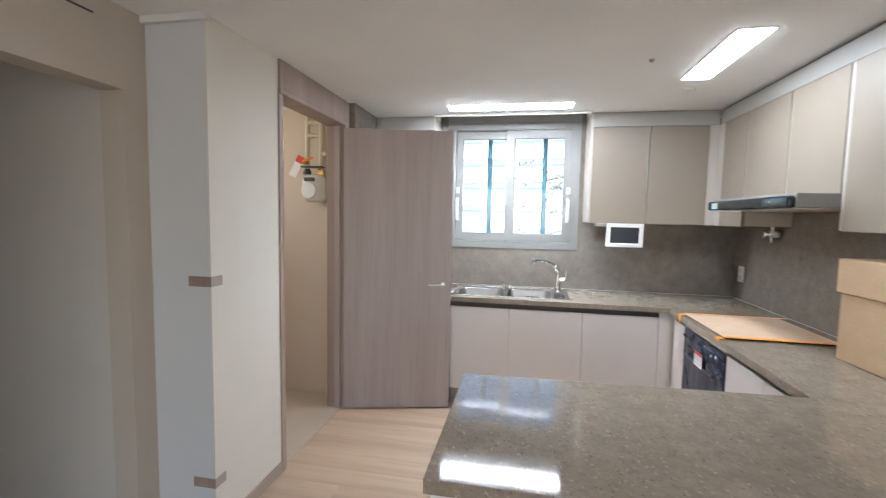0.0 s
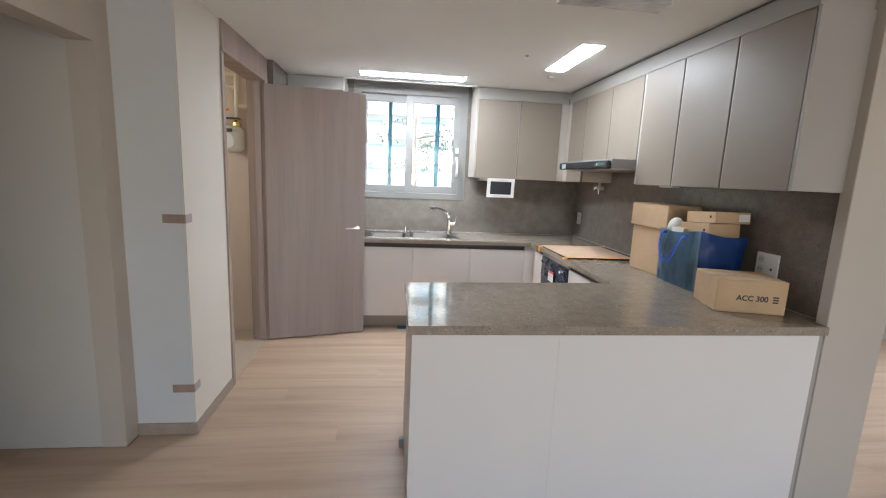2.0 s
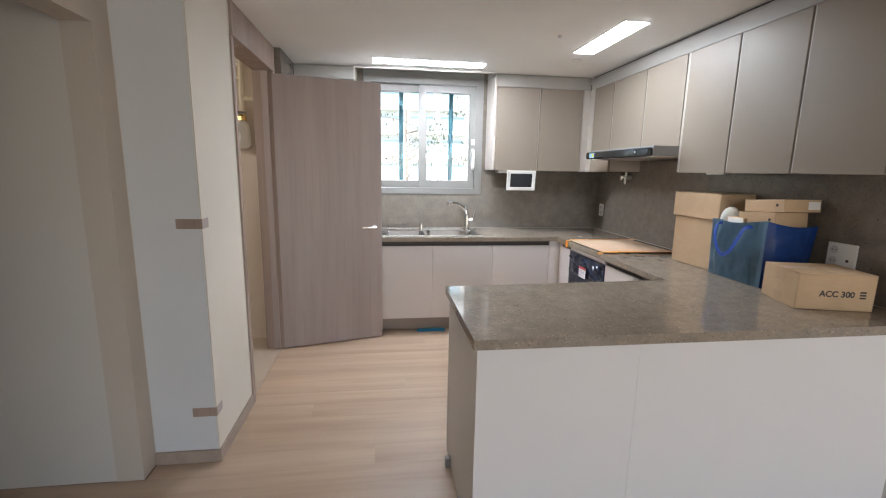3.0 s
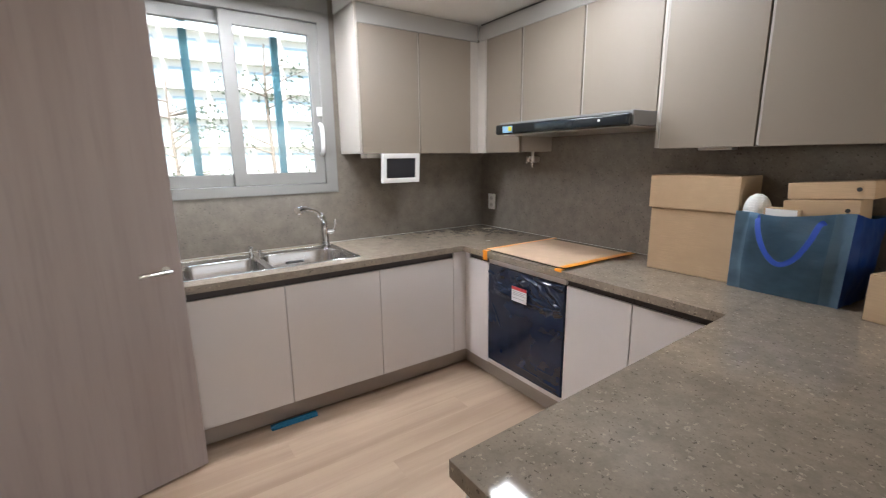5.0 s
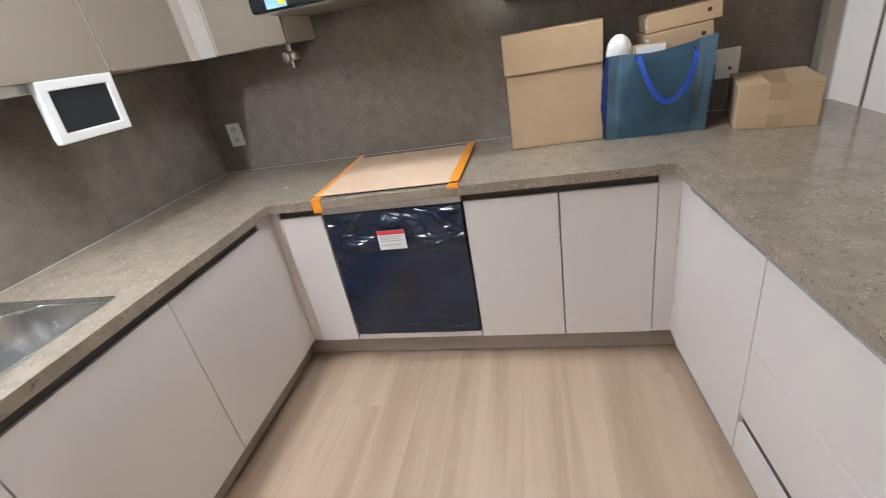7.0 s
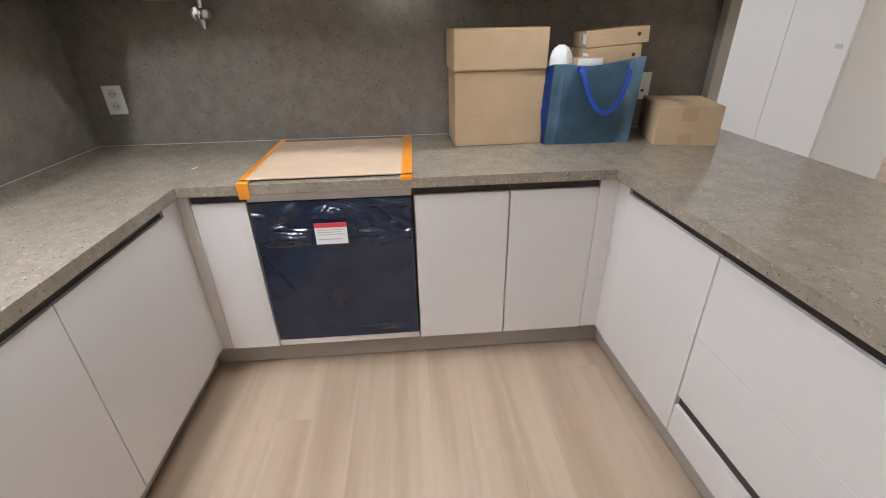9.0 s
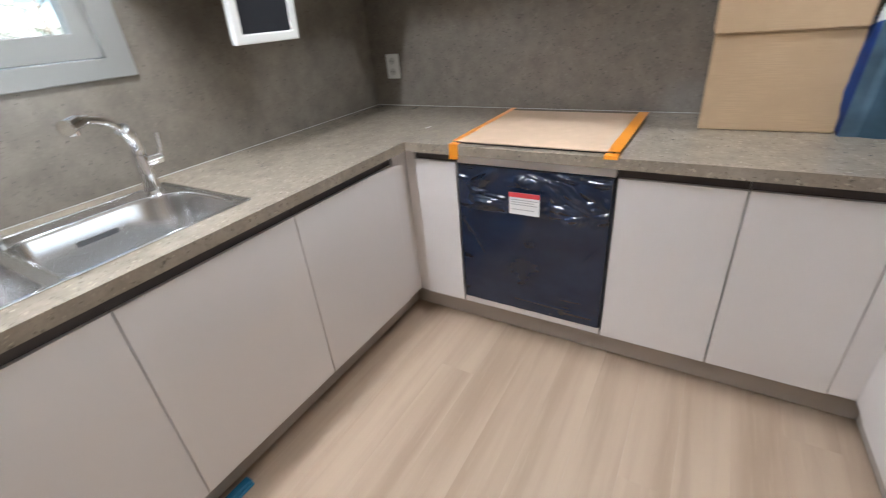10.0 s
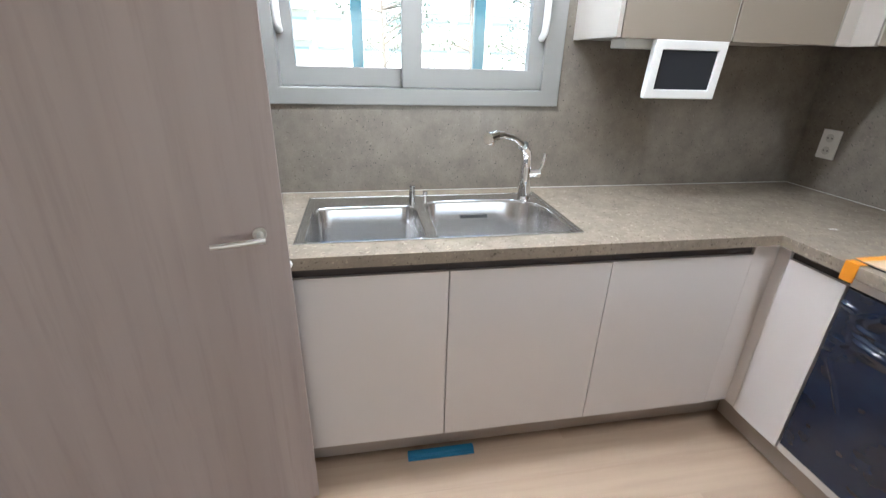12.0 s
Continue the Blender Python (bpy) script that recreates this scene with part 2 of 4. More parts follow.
M_CREAM_PIPE = plain("cream_pipe", (0.62, 0.55, 0.42), 0.4)
M_METER = plain("meter_enamel", (0.72, 0.69, 0.62), 0.4)
M_LED = glow("led_diffuser", (0.87, 0.93, 1.0), LED)
M_LED_NORTH = glow("bright_led_diffuser", (0.87, 0.93, 1.0), LED_NORTH)
M_ORANGE = plain("orange_valve", (0.8, 0.25, 0.03), 0.4)
M_TILE = plain("utility_floor", (0.48, 0.41, 0.33), 0.5)
M_FACADE = plain("facade_paint", (0.82, 0.82, 0.80), 0.8)
M_FACADE_WIN = plain("sky_tinted_facade_window", (0.42, 0.56, 0.64), 0.2)
M_BARK = plain("bark", (0.22, 0.19, 0.16), 0.9)
M_LEAF = plain("leaf", (0.08, 0.12, 0.075), 0.6, wear=0.4, scale=8)
M_GROUND = plain("ground", (0.16, 0.17, 0.12), 0.9, wear=0.3)
M_GLASS = mat("window_glass", (0.97, 0.99, 0.99), 0.0)
M_GLASS.node_tree.nodes["Principled BSDF"].inputs["Transmission Weight"].default_value = 1.0
M_GLASS.node_tree.nodes["Principled BSDF"].inputs["IOR"].default_value = 1.45


# ---- building helpers ----
def box(bm, x0, x1, y0, y1, z0, z1, m=None):
    c = Matrix.Translation(((x0 + x1) / 2, (y0 + y1) / 2, (z0 + z1) / 2)) @ Matrix.Diagonal((abs(x1 - x0), abs(y1 - y0), abs(z1 - z0), 1))
    return bmesh.ops.create_cube(bm, size=1, matrix=(m @ c) if m else c)["verts"]


def cyl(bm, a, b, r, r2=None, n=16):
    a, b = Vector(a), Vector(b)
    d = b - a
    m = Matrix.Translation((a + b) / 2) @ d.to_track_quat("Z", "Y").to_matrix().to_4x4()
    return bmesh.ops.create_cone(bm, cap_ends=True, segments=n, radius1=r, radius2=r if r2 is None else r2, depth=d.length, matrix=m)["verts"]


def ball(bm, c, r, n=14, m=None):
    return bmesh.ops.create_uvsphere(bm, u_segments=n, v_segments=max(6, n // 2), radius=1, matrix=Matrix.Translation(c) @ Matrix.Diagonal((*(r if isinstance(r, tuple) else (r, r, r)), 1)))["verts"]


def soften(bm, width, seg=2):
    bm.normal_update()
    sharp = [e for e in bm.edges if len(e.link_faces) == 2 and e.calc_face_angle(0) > 0.9]
    if sharp and width > 0:
        bmesh.ops.bevel(bm, geom=sharp, offset=width, segments=seg, affect="EDGES", profile=0.5, clamp_overlap=True)


def tube(bm, pts, r, n=10):
    """A round bar bent through a few points; r may be one radius or one for each point."""
    pts = [Vector(p) for p in pts]
    rs = r if isinstance(r, (list, tuple)) else [r] * len(pts)
    rings, side = [], None
    for i, p in enumerate(pts):
        d = (pts[min(i + 1, len(pts) - 1)] - pts[max(i - 1, 0)]).normalized()
        if side is None:
            side = d.orthogonal().normalized()
        side = (side - d * side.dot(d)).normalized()
        up = d.cross(side)
        rings.append([bm.verts.new(p + (side * math.cos(2 * math.pi * k / n) + up * math.sin(2 * math.pi * k / n)) * rs[i]) for k in range(n)])
    for a, b in zip(rings, rings[1:]):
        for k in range(n):
            bm.faces.new((a[k], a[(k + 1) % n], b[(k + 1) % n], b[k]))
    bm.faces.new(rings[0][::-1])
    bm.faces.new(rings[-1])


def smooth_path(pts, n=8):
    """More points on a smooth curve through a few."""
    p = [Vector(q) for q in pts]
    p = [p[0] * 2 - p[1]] + p + [p[-1] * 2 - p[-2]]
    out = []
    for i in range(1, len(p) - 2):
        for k in range(n):
            t = k / n
            out.append(0.5 * ((2 * p[i]) + (p[i + 1] - p[i - 1]) * t + (2 * p[i - 1] - 5 * p[i] + 4 * p[i + 1] - p[i + 2]) * t * t + (3 * p[i] - p[i - 1] - 3 * p[i + 1] + p[i + 2]) * t ** 3))
    return out + [p[-2]]


def cells(bm, us, vs, keep, w0, w1, axis="z"):
    """A slab made of the grid cells that keep(u, v) takes: plates and walls with openings. axis: the slab's thickness."""
    put = {"z": lambda u, v, w: (u, v, w), "y": lambda u, v, w: (u, w, v), "x": lambda u, v, w: (w, u, v)}[axis]
    on = {(i, j) for i in range(len(us) - 1) for j in range(len(vs) - 1) if keep((us[i] + us[i + 1]) / 2, (vs[j] + vs[j + 1]) / 2)}
    made = {}

    def vert(i, j, k):
        if (i, j, k) not in made:
            made[i, j, k] = bm.verts.new(put(us[i], vs[j], (w0, w1)[k]))
        return made[i, j, k]

    for i, j in on:
        for k in (0, 1):
            bm.faces.new([vert(a, b, k) for a, b in ((i, j), (i + 1, j), (i + 1, j + 1), (i, j + 1))])
        for (di, dj), (p, q) in (((-1, 0), ((i, j), (i, j + 1))), ((1, 0), ((i + 1, j), (i + 1, j + 1))), ((0, -1), ((i, j), (i + 1, j))), ((0, 1), ((i, j + 1), (i + 1, j + 1)))):
            if (i + di, j + dj) not in on:
                bm.faces.new((vert(*p, 0), vert(*q, 0), vert(*q, 1), vert(*p, 1)))
    bmesh.ops.recalc_face_normals(bm, faces=bm.faces)


def mesh(name, bm, material, smooth=False):
    me = bpy.data.meshes.new(name)
    bmesh.ops.recalc_face_normals(bm, faces=bm.faces)
    if smooth:
        for f in bm.faces:
            f.smooth = True
        for e in bm.edges:
            if len(e.link_faces) == 2 and e.calc_face_angle(0) > 0.7:
                e.smooth = False
    bm.to_mesh(me)
    bm.free()
    me.materials.append(material)
    return me


AT = {}


def thing(name, at, label, category, group="", kind=""):
    ob = new(name)
    ob.location = at
    ob.empty_display_size = 0.05
    AT[ob.name] = Vector(at)
    return tagged(ob, label, category, group, kind)


def part(name, bm, material, parent, label="", smooth=False):
    """One mesh, drawn in the room's own metres, under a thing or a part."""
    ob = new(name, mesh(name, bm, material, smooth))
    ob.parent = parent
    ob.matrix_parent_inverse = Matrix.Translation(-AT.get(parent.name, Vector((0, 0, 0))))
    return tagged(ob, label)


def solid(name, bm, material, label, category, kind="", group="", smooth=False):
    """A thing that is one mesh."""
    return tagged(new(name, mesh(name, bm, material, smooth)), label, category, group, kind)


def block(name, dims, material, parent, label="", bevel=0.0015, m=None):
    bm = bmesh.new()
    box(bm, *dims, m=m)
    soften(bm, bevel)
    return part(name, bm, material, parent, label)


def structure(name, dims, material, label, category, bevel=0.0):
    bm = bmesh.new()
    box(bm, *dims)
    soften(bm, bevel)
    return solid(name, bm, material, label, category, "structure")


def letters(text, size, m, material, parent, name="print"):
    """Flat lettering turned into a mesh."""
    cu = bpy.data.curves.new(name, "FONT")
    cu.offset = size * 0.03
    cu.body, cu.size, cu.extrude, cu.align_x, cu.align_y = text, size, 0.0004, "CENTER", "CENTER"
    tmp = bpy.data.objects.new(name, cu)
    me = bpy.data.meshes.new_from_object(tmp)
    bpy.data.objects.remove(tmp)
    me.transform(m)
    me.materials.clear()
    me.materials.append(material)
    ob = new(name, me)
    ob.parent = parent
    ob.matrix_parent_inverse = Matrix.Translation(-AT.get(parent.name, Vector((0, 0, 0))))
    return ob


# ---- the plan ----
H, HB = 0.846, 0.809           # worktop's top and underside
NF, EF = 3.196, 0.998          # front edges of the sink and hob worktops
PN, PS, PW = 1.684, 0.943, -0.203   # peninsula's edges
WN, WE, WW = 3.815, 1.645, -1.227   # stone faces
CEIL = 2.245
DOORS_Z = (0.132, 0.768)
SKEW = Matrix(((1, 0, 0, 0), (0.045, 1, 0, -0.045 * 0.998), (0, 0, 1, 0), (0, 0, 0, 1)))   # the peninsula runs slightly out of square
UZ0, UZ1 = 1.417, 2.133

# ---- structure ----
bm = bmesh.new()
cells(bm, [-1.575, -0.66, 0.43, 5.0], [0, 1.2, 2.22, 2.5], lambda x, z: not (-0.66 < x < 0.43 and 1.2 < z < 2.22), WN + 0.012, WN + 0.2, "y")
solid("wall_north", bm, M_WALL, "plain kitchen wall with a window opening behind stone cladding", "wall", "structure")
bm = bmesh.new()
cells(bm, [WW + 0.001, -0.66, 0.43, WE + 0.012], [0, 1.2, 2.22, 2.42], lambda x, z: not (-0.66 < x < 0.43 and 1.2 < z < 2.22), WN, WN + 0.011, "y")
solid("splashback_north", bm, M_SPLASH, "brown-grey speckled stone splashback behind the sink", "splashback", "structure")
structure("splashback_east", (WE, WE + 0.012, 1.0125, WN - 0.001, H - 0.03, 1.62), M_SPLASH, "brown-grey speckled stone splashback, colour darkened for shade, behind the hob", "splashback")
structure("splashback_west", (-1.2845, WW, 3.05, WN + 0.011, 0, CEIL + 0.02), M_SPLASH, "speckled stone cladding beside the sink counter", "splashback")
structure("wall_east", (WE + 0.0125, 1.885, 1.0125, WN + 0.012, 0, 2.5), M_WALL, "plain partition wall behind the hob counter", "wall")
structure("pillar_east", (1.598, 1.885, 0.957, 1.012, 0, 2.5), M_END_WALL, "taupe end face of the kitchen wall beside the peninsula", "pillar", 0.004)
bm = bmesh.new()
cells(bm, [2.1395, 2.14, 3.05, WN + 0.2], [0, 2.10, 2.5], lambda y, z: not (2.14 < y < 3.05 and z < 2.10), -1.40, -1.285, "x")
solid("wall_west", bm, M_WALL, "cream papered wall with the utility room doorway", "wall", "structure")
bm = bmesh.new()
box(bm, -1.575, -1.2952, 1.622, 2.139, 0, 2.5)
soften(bm, 0.001)
solid("pillar", bm, M_WHITE_WALL, "white papered square pillar beside the doorway", "pillar", "structure")
structure("wall_pillar_side", (-1.2948, -1.288, 1.6222, 2.139, 0, 2.5), M_WALL, "cream papered side of the pillar", "wall", 0.001)
bm = bmesh.new()
cells(bm, [-4.2, 0.15, 1.515, 1.621], [0, 1.925, 2.5], lambda y, z: not (0.15 < y < 1.515 and z < 1.925), -1.69, -1.577, "x")
solid("wall_hall", bm, M_TAN_WALL, "beige wall with a wide opening to the hall", "wall", "structure")
structure("wall_hall_north", (-3.4, -1.69, 1.518, 1.62, 0, 2.5), M_HALL, "white wall inside the hall opening", "wall")
structure("wall_hall_south", (-3.4, -1.69, 0.02, 0.148, 0, 2.5), M_HALL, "white wall closing the hall", "wall")
structure("wall_hall_end", (-3.5, -3.4, 0.02, 1.62, 0, 2.5), M_HALL, "white wall at the end of the hall", "wall")
bm = bmesh.new()
cells(bm, [-1.69, -1.2, 3.6, 5.1], [0, 0.25, 2.15, 2.5], lambda x, z: not (-1.2 < x < 3.6 and 0.25 < z < 2.15), -4.3, -4.2, "y")
solid("wall_south", bm, M_WHITE_WALL, "white wall with a wide balcony window", "wall", "structure")
structure("wall_far_east", (4.6, 4.72, -4.2, 3.8, 0, 2.5), M_WHITE_WALL, "plain white wall of the adjoining room", "wall")
bm = bmesh.new()
cells(bm, [1.886, 2.5, 4.1, 4.6], [0, 0.9, 2.1, 2.5], lambda x, z: not (2.5 < x < 4.1 and 0.9 < z < 2.1), 3.0, 3.12, "y")
solid("wall_far_north", bm, M_WALL, "plain cream wall of the adjoining room with an added opening for fill light", "wall", "structure")
structure("baseboard_far", (4.585, 4.6, -4.2, 3.0, 0, 0.08), M_PANEL, "white baseboard of the adjoining room", "baseboard", 0.002)
structure("baseboard_far_north", (1.886, 4.584, 2.985, 3.0, 0, 0.08), M_TRIM, "brown baseboard of the adjoining room", "baseboard", 0.002)
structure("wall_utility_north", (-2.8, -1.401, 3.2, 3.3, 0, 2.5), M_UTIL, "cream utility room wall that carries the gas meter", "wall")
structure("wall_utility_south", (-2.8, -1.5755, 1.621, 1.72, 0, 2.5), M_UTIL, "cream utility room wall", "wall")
bm = bmesh.new()
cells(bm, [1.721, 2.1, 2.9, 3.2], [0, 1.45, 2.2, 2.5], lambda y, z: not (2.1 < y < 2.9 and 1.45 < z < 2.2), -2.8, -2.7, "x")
solid("wall_utility_west", bm, M_UTIL, "cream utility room wall with a small unseen opening added for fill light", "wall", "structure")
bm = bmesh.new()
cells(bm, [-3.5, -0.74, 0.474, 5.0], [-4.25, 3.50, WN + 0.15], lambda x, y: y < 3.5 or not (-0.74 < x < 0.474), CEIL, CEIL + 0.12)
solid("ceiling", bm, M_CEIL, "white papered flat ceiling", "ceiling", "structure")
structure("ceiling_recess", (-0.76, 0.49, 3.49, WN + 0.15, CEIL + 0.121, CEIL + 0.2), M_CEIL, "recessed strip of ceiling above the window", "ceiling")
structure("ceiling_trim", (-0.739, 0.473, 3.482, 3.499, CEIL - 0.014, CEIL + 0.03), M_CEIL, "white moulding along the edge of the ceiling", "trim", 0.003)
structure("trim_pillar", (-1.59, -1.27, 1.60, 1.6215, CEIL - 0.03, CEIL), M_PANEL, "white crown moulding above the pillar", "trim", 0.003)
structure("baseboard_pillar", (-1.576, -1.286, 1.61, 1.6215, 0, 0.062), M_TRIM, "taupe baseboard along the pillar", "baseboard", 0.002)
structure("baseboard_pillar_side", (-1.2878, -1.277, 1.61, 2.139, 0, 0.062), M_TRIM, "taupe baseboard along the wall by the doorway", "baseboard", 0.002)
structure("wall_groove", (-1.5765, -1.574, 0.9, 1.40, 2.165, 2.172), M_DARK, "thin dark joint line in the wall above the hall opening", "trim")
structure("floor", (-3.6, 5.1, -4.4, 4.0, -0.2, -0.0085), M_FLOOR_BASE, "pale oak laminate floor", "floor")
structure("utility_floor", (-2.7, -1.30, 1.73, 3.199, -0.0082, 0.004), M_TILE, "beige utility room floor and threshold", "floor", 0.003)

# ---- door frame and door ----
f = thing("door_frame", (-1.29, 2.55, 0), "taupe wood-look door frame with a panel above, in the west wall", "door frame", kind="structure")
block("jamb", (-1.41, -1.276, 2.1405, 2.178, 0.0, 2.07), M_FRAME, f, bevel=0.003)
block("jamb", (-1.41, -1.268, 2.975, 3.0495, 0.0, 2.07), M_FRAME, f, bevel=0.003)
block("head", (-1.41, -1.268, 2.1405, 3.0495, 2.071, 2.10), M_FRAME, f, bevel=0.003)
block("top_panel", (-1.284, -1.27, 2.1405, 3.0495, 2.101, CEIL), M_FRAME, f, bevel=0.001)
block("stop", (-1.36, -1.33, 2.1785, 2.19, 0.005, 2.07), M_DOOR, f)
block("stop", (-1.350, -1.306, 2.9625, 2.9745, 0.005, 2.07), M_DOOR, f)
HINGE, TIP = Vector((-1.275, 2.957, 0)), Vector((-0.515, 3.145, 0))
ang = math.degrees(math.atan2(TIP.y - HINGE.y, TIP.x - HINGE.x))
DM = pose(HINGE.x, HINGE.y, 0, 0, 0, ang)
DW = (TIP - HINGE).length
d = thing("door", HINGE, "open taupe wood-grain utility door with a silver lever handle", "door", kind="structure")
bm = bmesh.new()
box(bm, 0, DW, -0.0, 0.036, 0.010, 2.052)
soften(bm, 0.002)
bm.transform(DM)
part("leaf", bm, M_DOOR, d)
bm = bmesh.new()
cyl(bm, (DW - 0.06, 0, 0.945), (DW - 0.06, -0.008, 0.945), 0.016, n=24)
cyl(bm, (DW - 0.06, -0.008, 0.945), (DW - 0.06, -0.05, 0.945), 0.009)
bm.transform(DM)
hd = part("handle_rose", bm, M_SILVER, d, smooth=True)
bm = bmesh.new()
tube(bm, [(DW - 0.05, -0.05, 0.945), (DW - 0.10, -0.052, 0.945), (DW - 0.165, -0.05, 0.944)], [0.007, 0.0065, 0.006])
bm.transform(DM)
part("lever", bm, M_SILVER, hd, "brushed silver lever", True)

# ---- window ----
w = thing("window_1", (-0.115, WN + 0.03, 1.2), "grey-taupe sliding kitchen window with two panes", "window", kind="structure")


def ring(name, x0, x1, z0, z1, wd, y0, y1, material, parent, bevel=0.003, wz=None):
    wz = wd if wz is None else wz
    bm = bmesh.new()
    cells(bm, [x0, x0 + wd, x1 - wd, x1], [z0, z0 + wz, z1 - wz, z1], lambda x, z: not (x0 + wd < x < x1 - wd and z0 + wz < z < z1 - wz), y0, y1, "y")
    soften(bm, bevel)
    return part(name, bm, material, parent)


ring("casing", -0.675, 0.441, 1.176, 2.24, 0.075, WN - 0.010, WN + 0.20, M_WINDOW, w, wz=0.058)
block("head_panel", (-0.675, 0.441, WN - 0.008, WN - 0.0005, 2.2405, CEIL + 0.119), M_WINDOW, w)
ring("sash", -0.612, -0.092, 1.236, 2.18, 0.066, WN + 0.045, WN + 0.085, M_WINDOW, w)
ring("sash", -0.168, 0.381, 1.236, 2.18, 0.070, WN + 0.005, WN + 0.043, M_WINDOW, w)
for x0, x1, y in ((-0.55, -0.155, WN + 0.065), (-0.10, 0.313, WN + 0.024)):
    p = block("pane", (x0, x1, y - 0.003, y + 0.003, 1.30, 2.116), M_GLASS, w, bevel=0)
    p.visible_shadow = False
for x, y in ((0.352, WN + 0.005), (-0.588, WN + 0.045)):
    bm = bmesh.new()
    tube(bm, smooth_path([(x, y - 0.002, 1.600), (x, y - 0.03, 1.575), (x, y - 0.036, 1.51), (x, y - 0.03, 1.44), (x, y - 0.002, 1.415)], 5), 0.013, 10)
    part("handle", bm, M_PLASTIC, w, "white plastic pull handle", True)
    block("lock", (x - 0.016, x + 0.016, y - 0.014, y, 1.645, 1.70), M_PLASTIC, w, "white plastic lock", 0.004)
for x in (-0.325, 0.165):
    block("outer_bar", (x - 0.021, x + 0.021, WN + 0.205, WN + 0.235, 1.15, 2.3), M_TEAL, w, "teal outer bar", 0.002)
for z in (1.165, 2.26):
    block("outer_rail", (-0.75, 0.52, WN + 0.205, WN + 0.235, z - 0.02, z + 0.02), M_TEAL, w, "teal outer rail", 0.002)

# ---- base cabinets ----


def base_unit_x(x0, x1, front, back, split=1, recess=True, top=HB - 0.0005):
    """A unit whose doors look to the south (sink run)."""
    c = thing("base_cabinet", ((x0 + x1) / 2, (front + back) / 2, 0.12), "warm white handleless base cabinet under the worktop", "cabinet", "base cabinets")
    block("body", (x0, x1, front + 0.021, back, 0.131, top), M_CARCASS, c)
    if recess:
        block("handle_profile", (x0, x1, front + 0.012, front + 0.020, 0.755, HB - 0.0005), M_RECESS, c, "dark brown handle recess")
    w_ = (x1 - x0) / split
    for i in range(split):
        block("door", (x0 + i * w_ + 0.0015, x0 + (i + 1) * w_ - 0.0015, front, front + 0.019, DOORS_Z[0], DOORS_Z[1]), M_LOWER, c, bevel=0.0012)
    return c


NFACE, EFACE, PFACE = 3.226, 1.038, PN - 0.030
for x0, x1 in ((-1.168, -0.604), (-0.604, -0.088), (-0.088, 0.434), (0.434, 0.945)):
    base_unit_x(x0, x1, NFACE, WN - 0.005, top=0.60 if -0.62 < x0 < 0.4 else HB - 0.0005)
e = thing("end_panel", (-1.198, 3.3, 0), "warm white cabinet end panel against the stone wall", "panel")
block("panel", (WW + 0.002, -1.172, NF + 0.012, NFACE + 0.10, 0, HB - 0.0005), M_LOWER, e)
e = thing("corner_filler", (1.0, 3.2, 0.12), "warm white corner filler between two cabinet runs", "panel")
block("panel", (0.948, EFACE + 0.04, NFACE + 0.004, NFACE + 0.02, DOORS_Z[0], HB - 0.0005), M_LOWER, e)
block("panel", (EFACE + 0.004, EFACE + 0.02, 3.186, NFACE + 0.0035, DOORS_Z[0], HB - 0.0005), M_LOWER, e)


def base_unit_y(y0, y1, front, back):
    """A unit whose door looks to the west (hob run)."""
    c = thing("base_cabinet", ((front + back) / 2, (y0 + y1) / 2, 0.12), "warm white handleless base cabinet under the worktop", "cabinet", "base cabinets")
    block("body", (front + 0.021, back, y0, y1, 0.131, HB - 0.0005), M_CARCASS, c)
    block("handle_profile", (front + 0.012, front + 0.020, y0, y1, 0.755, HB - 0.0005), M_RECESS, c, "dark brown handle recess")
    block("door", (front, front + 0.019, y0 + 0.0015, y1 - 0.0015, DOORS_Z[0], DOORS_Z[1]), M_LOWER, c, bevel=0.0012)


base_unit_y(2.995, 3.184, EFACE, WE - 0.005)
base_unit_y(2.058, 2.408, EFACE, WE - 0.005)
base_unit_y(1.722, 2.056, EFACE, WE - 0.005)
e = thing("corner_filler", (1.0, 1.68, 0.12), "warm white corner filler beside the peninsula", "panel")
block("panel", (EFACE + 0.004, EFACE + 0.02, PFACE - 0.02, 1.7205, DOORS_Z[0], HB - 0.0005), M_LOWER, e)
block("panel", (0.955, EFACE + 0.0035, PFACE - 0.02, PFACE - 0.004, DOORS_Z[0], HB - 0.0005), M_LOWER, e)

# peninsula units look to the north
c = thing("base_cabinet", (0.73, 1.3, 0.12), "warm white handleless base cabinet in the peninsula", "cabinet", "base cabinets")
block("body", (0.488, 0.953, 0.992, PFACE - 0.085, 0.131, HB - 0.0005), M_CARCASS, c)
block("handle_profile", (0.488, 0.953, PFACE - 0.020, PFACE - 0.012, 0.755, HB - 0.0005), M_RECESS, c, "dark brown handle recess", m=SKEW)
block("door", (0.4895, 0.9515, PFACE - 0.019, PFACE, *DOORS_Z), M_LOWER, c, bevel=0.0012, m=SKEW)
c = thing("drawer_cabinet", (0.17, 1.3, 0.12), "warm white drawer cabinet with a dark grip channel", "cabinet", "base cabinets")
block("body", (-0.165, 0.486, 0.992, PFACE - 0.085, 0.131, HB - 0.0005), M_CARCASS, c)
block("handle_profile", (-0.165, 0.486, PFACE - 0.020, PFACE - 0.012, 0.755, HB - 0.0005), M_RECESS, c, "dark brown handle recess", m=SKEW)
block("grip_channel", (-0.165, 0.486, PFACE - 0.020, PFACE - 0.012, 0.240, 0.30), M_RECESS, c, "dark brown grip channel", m=SKEW)
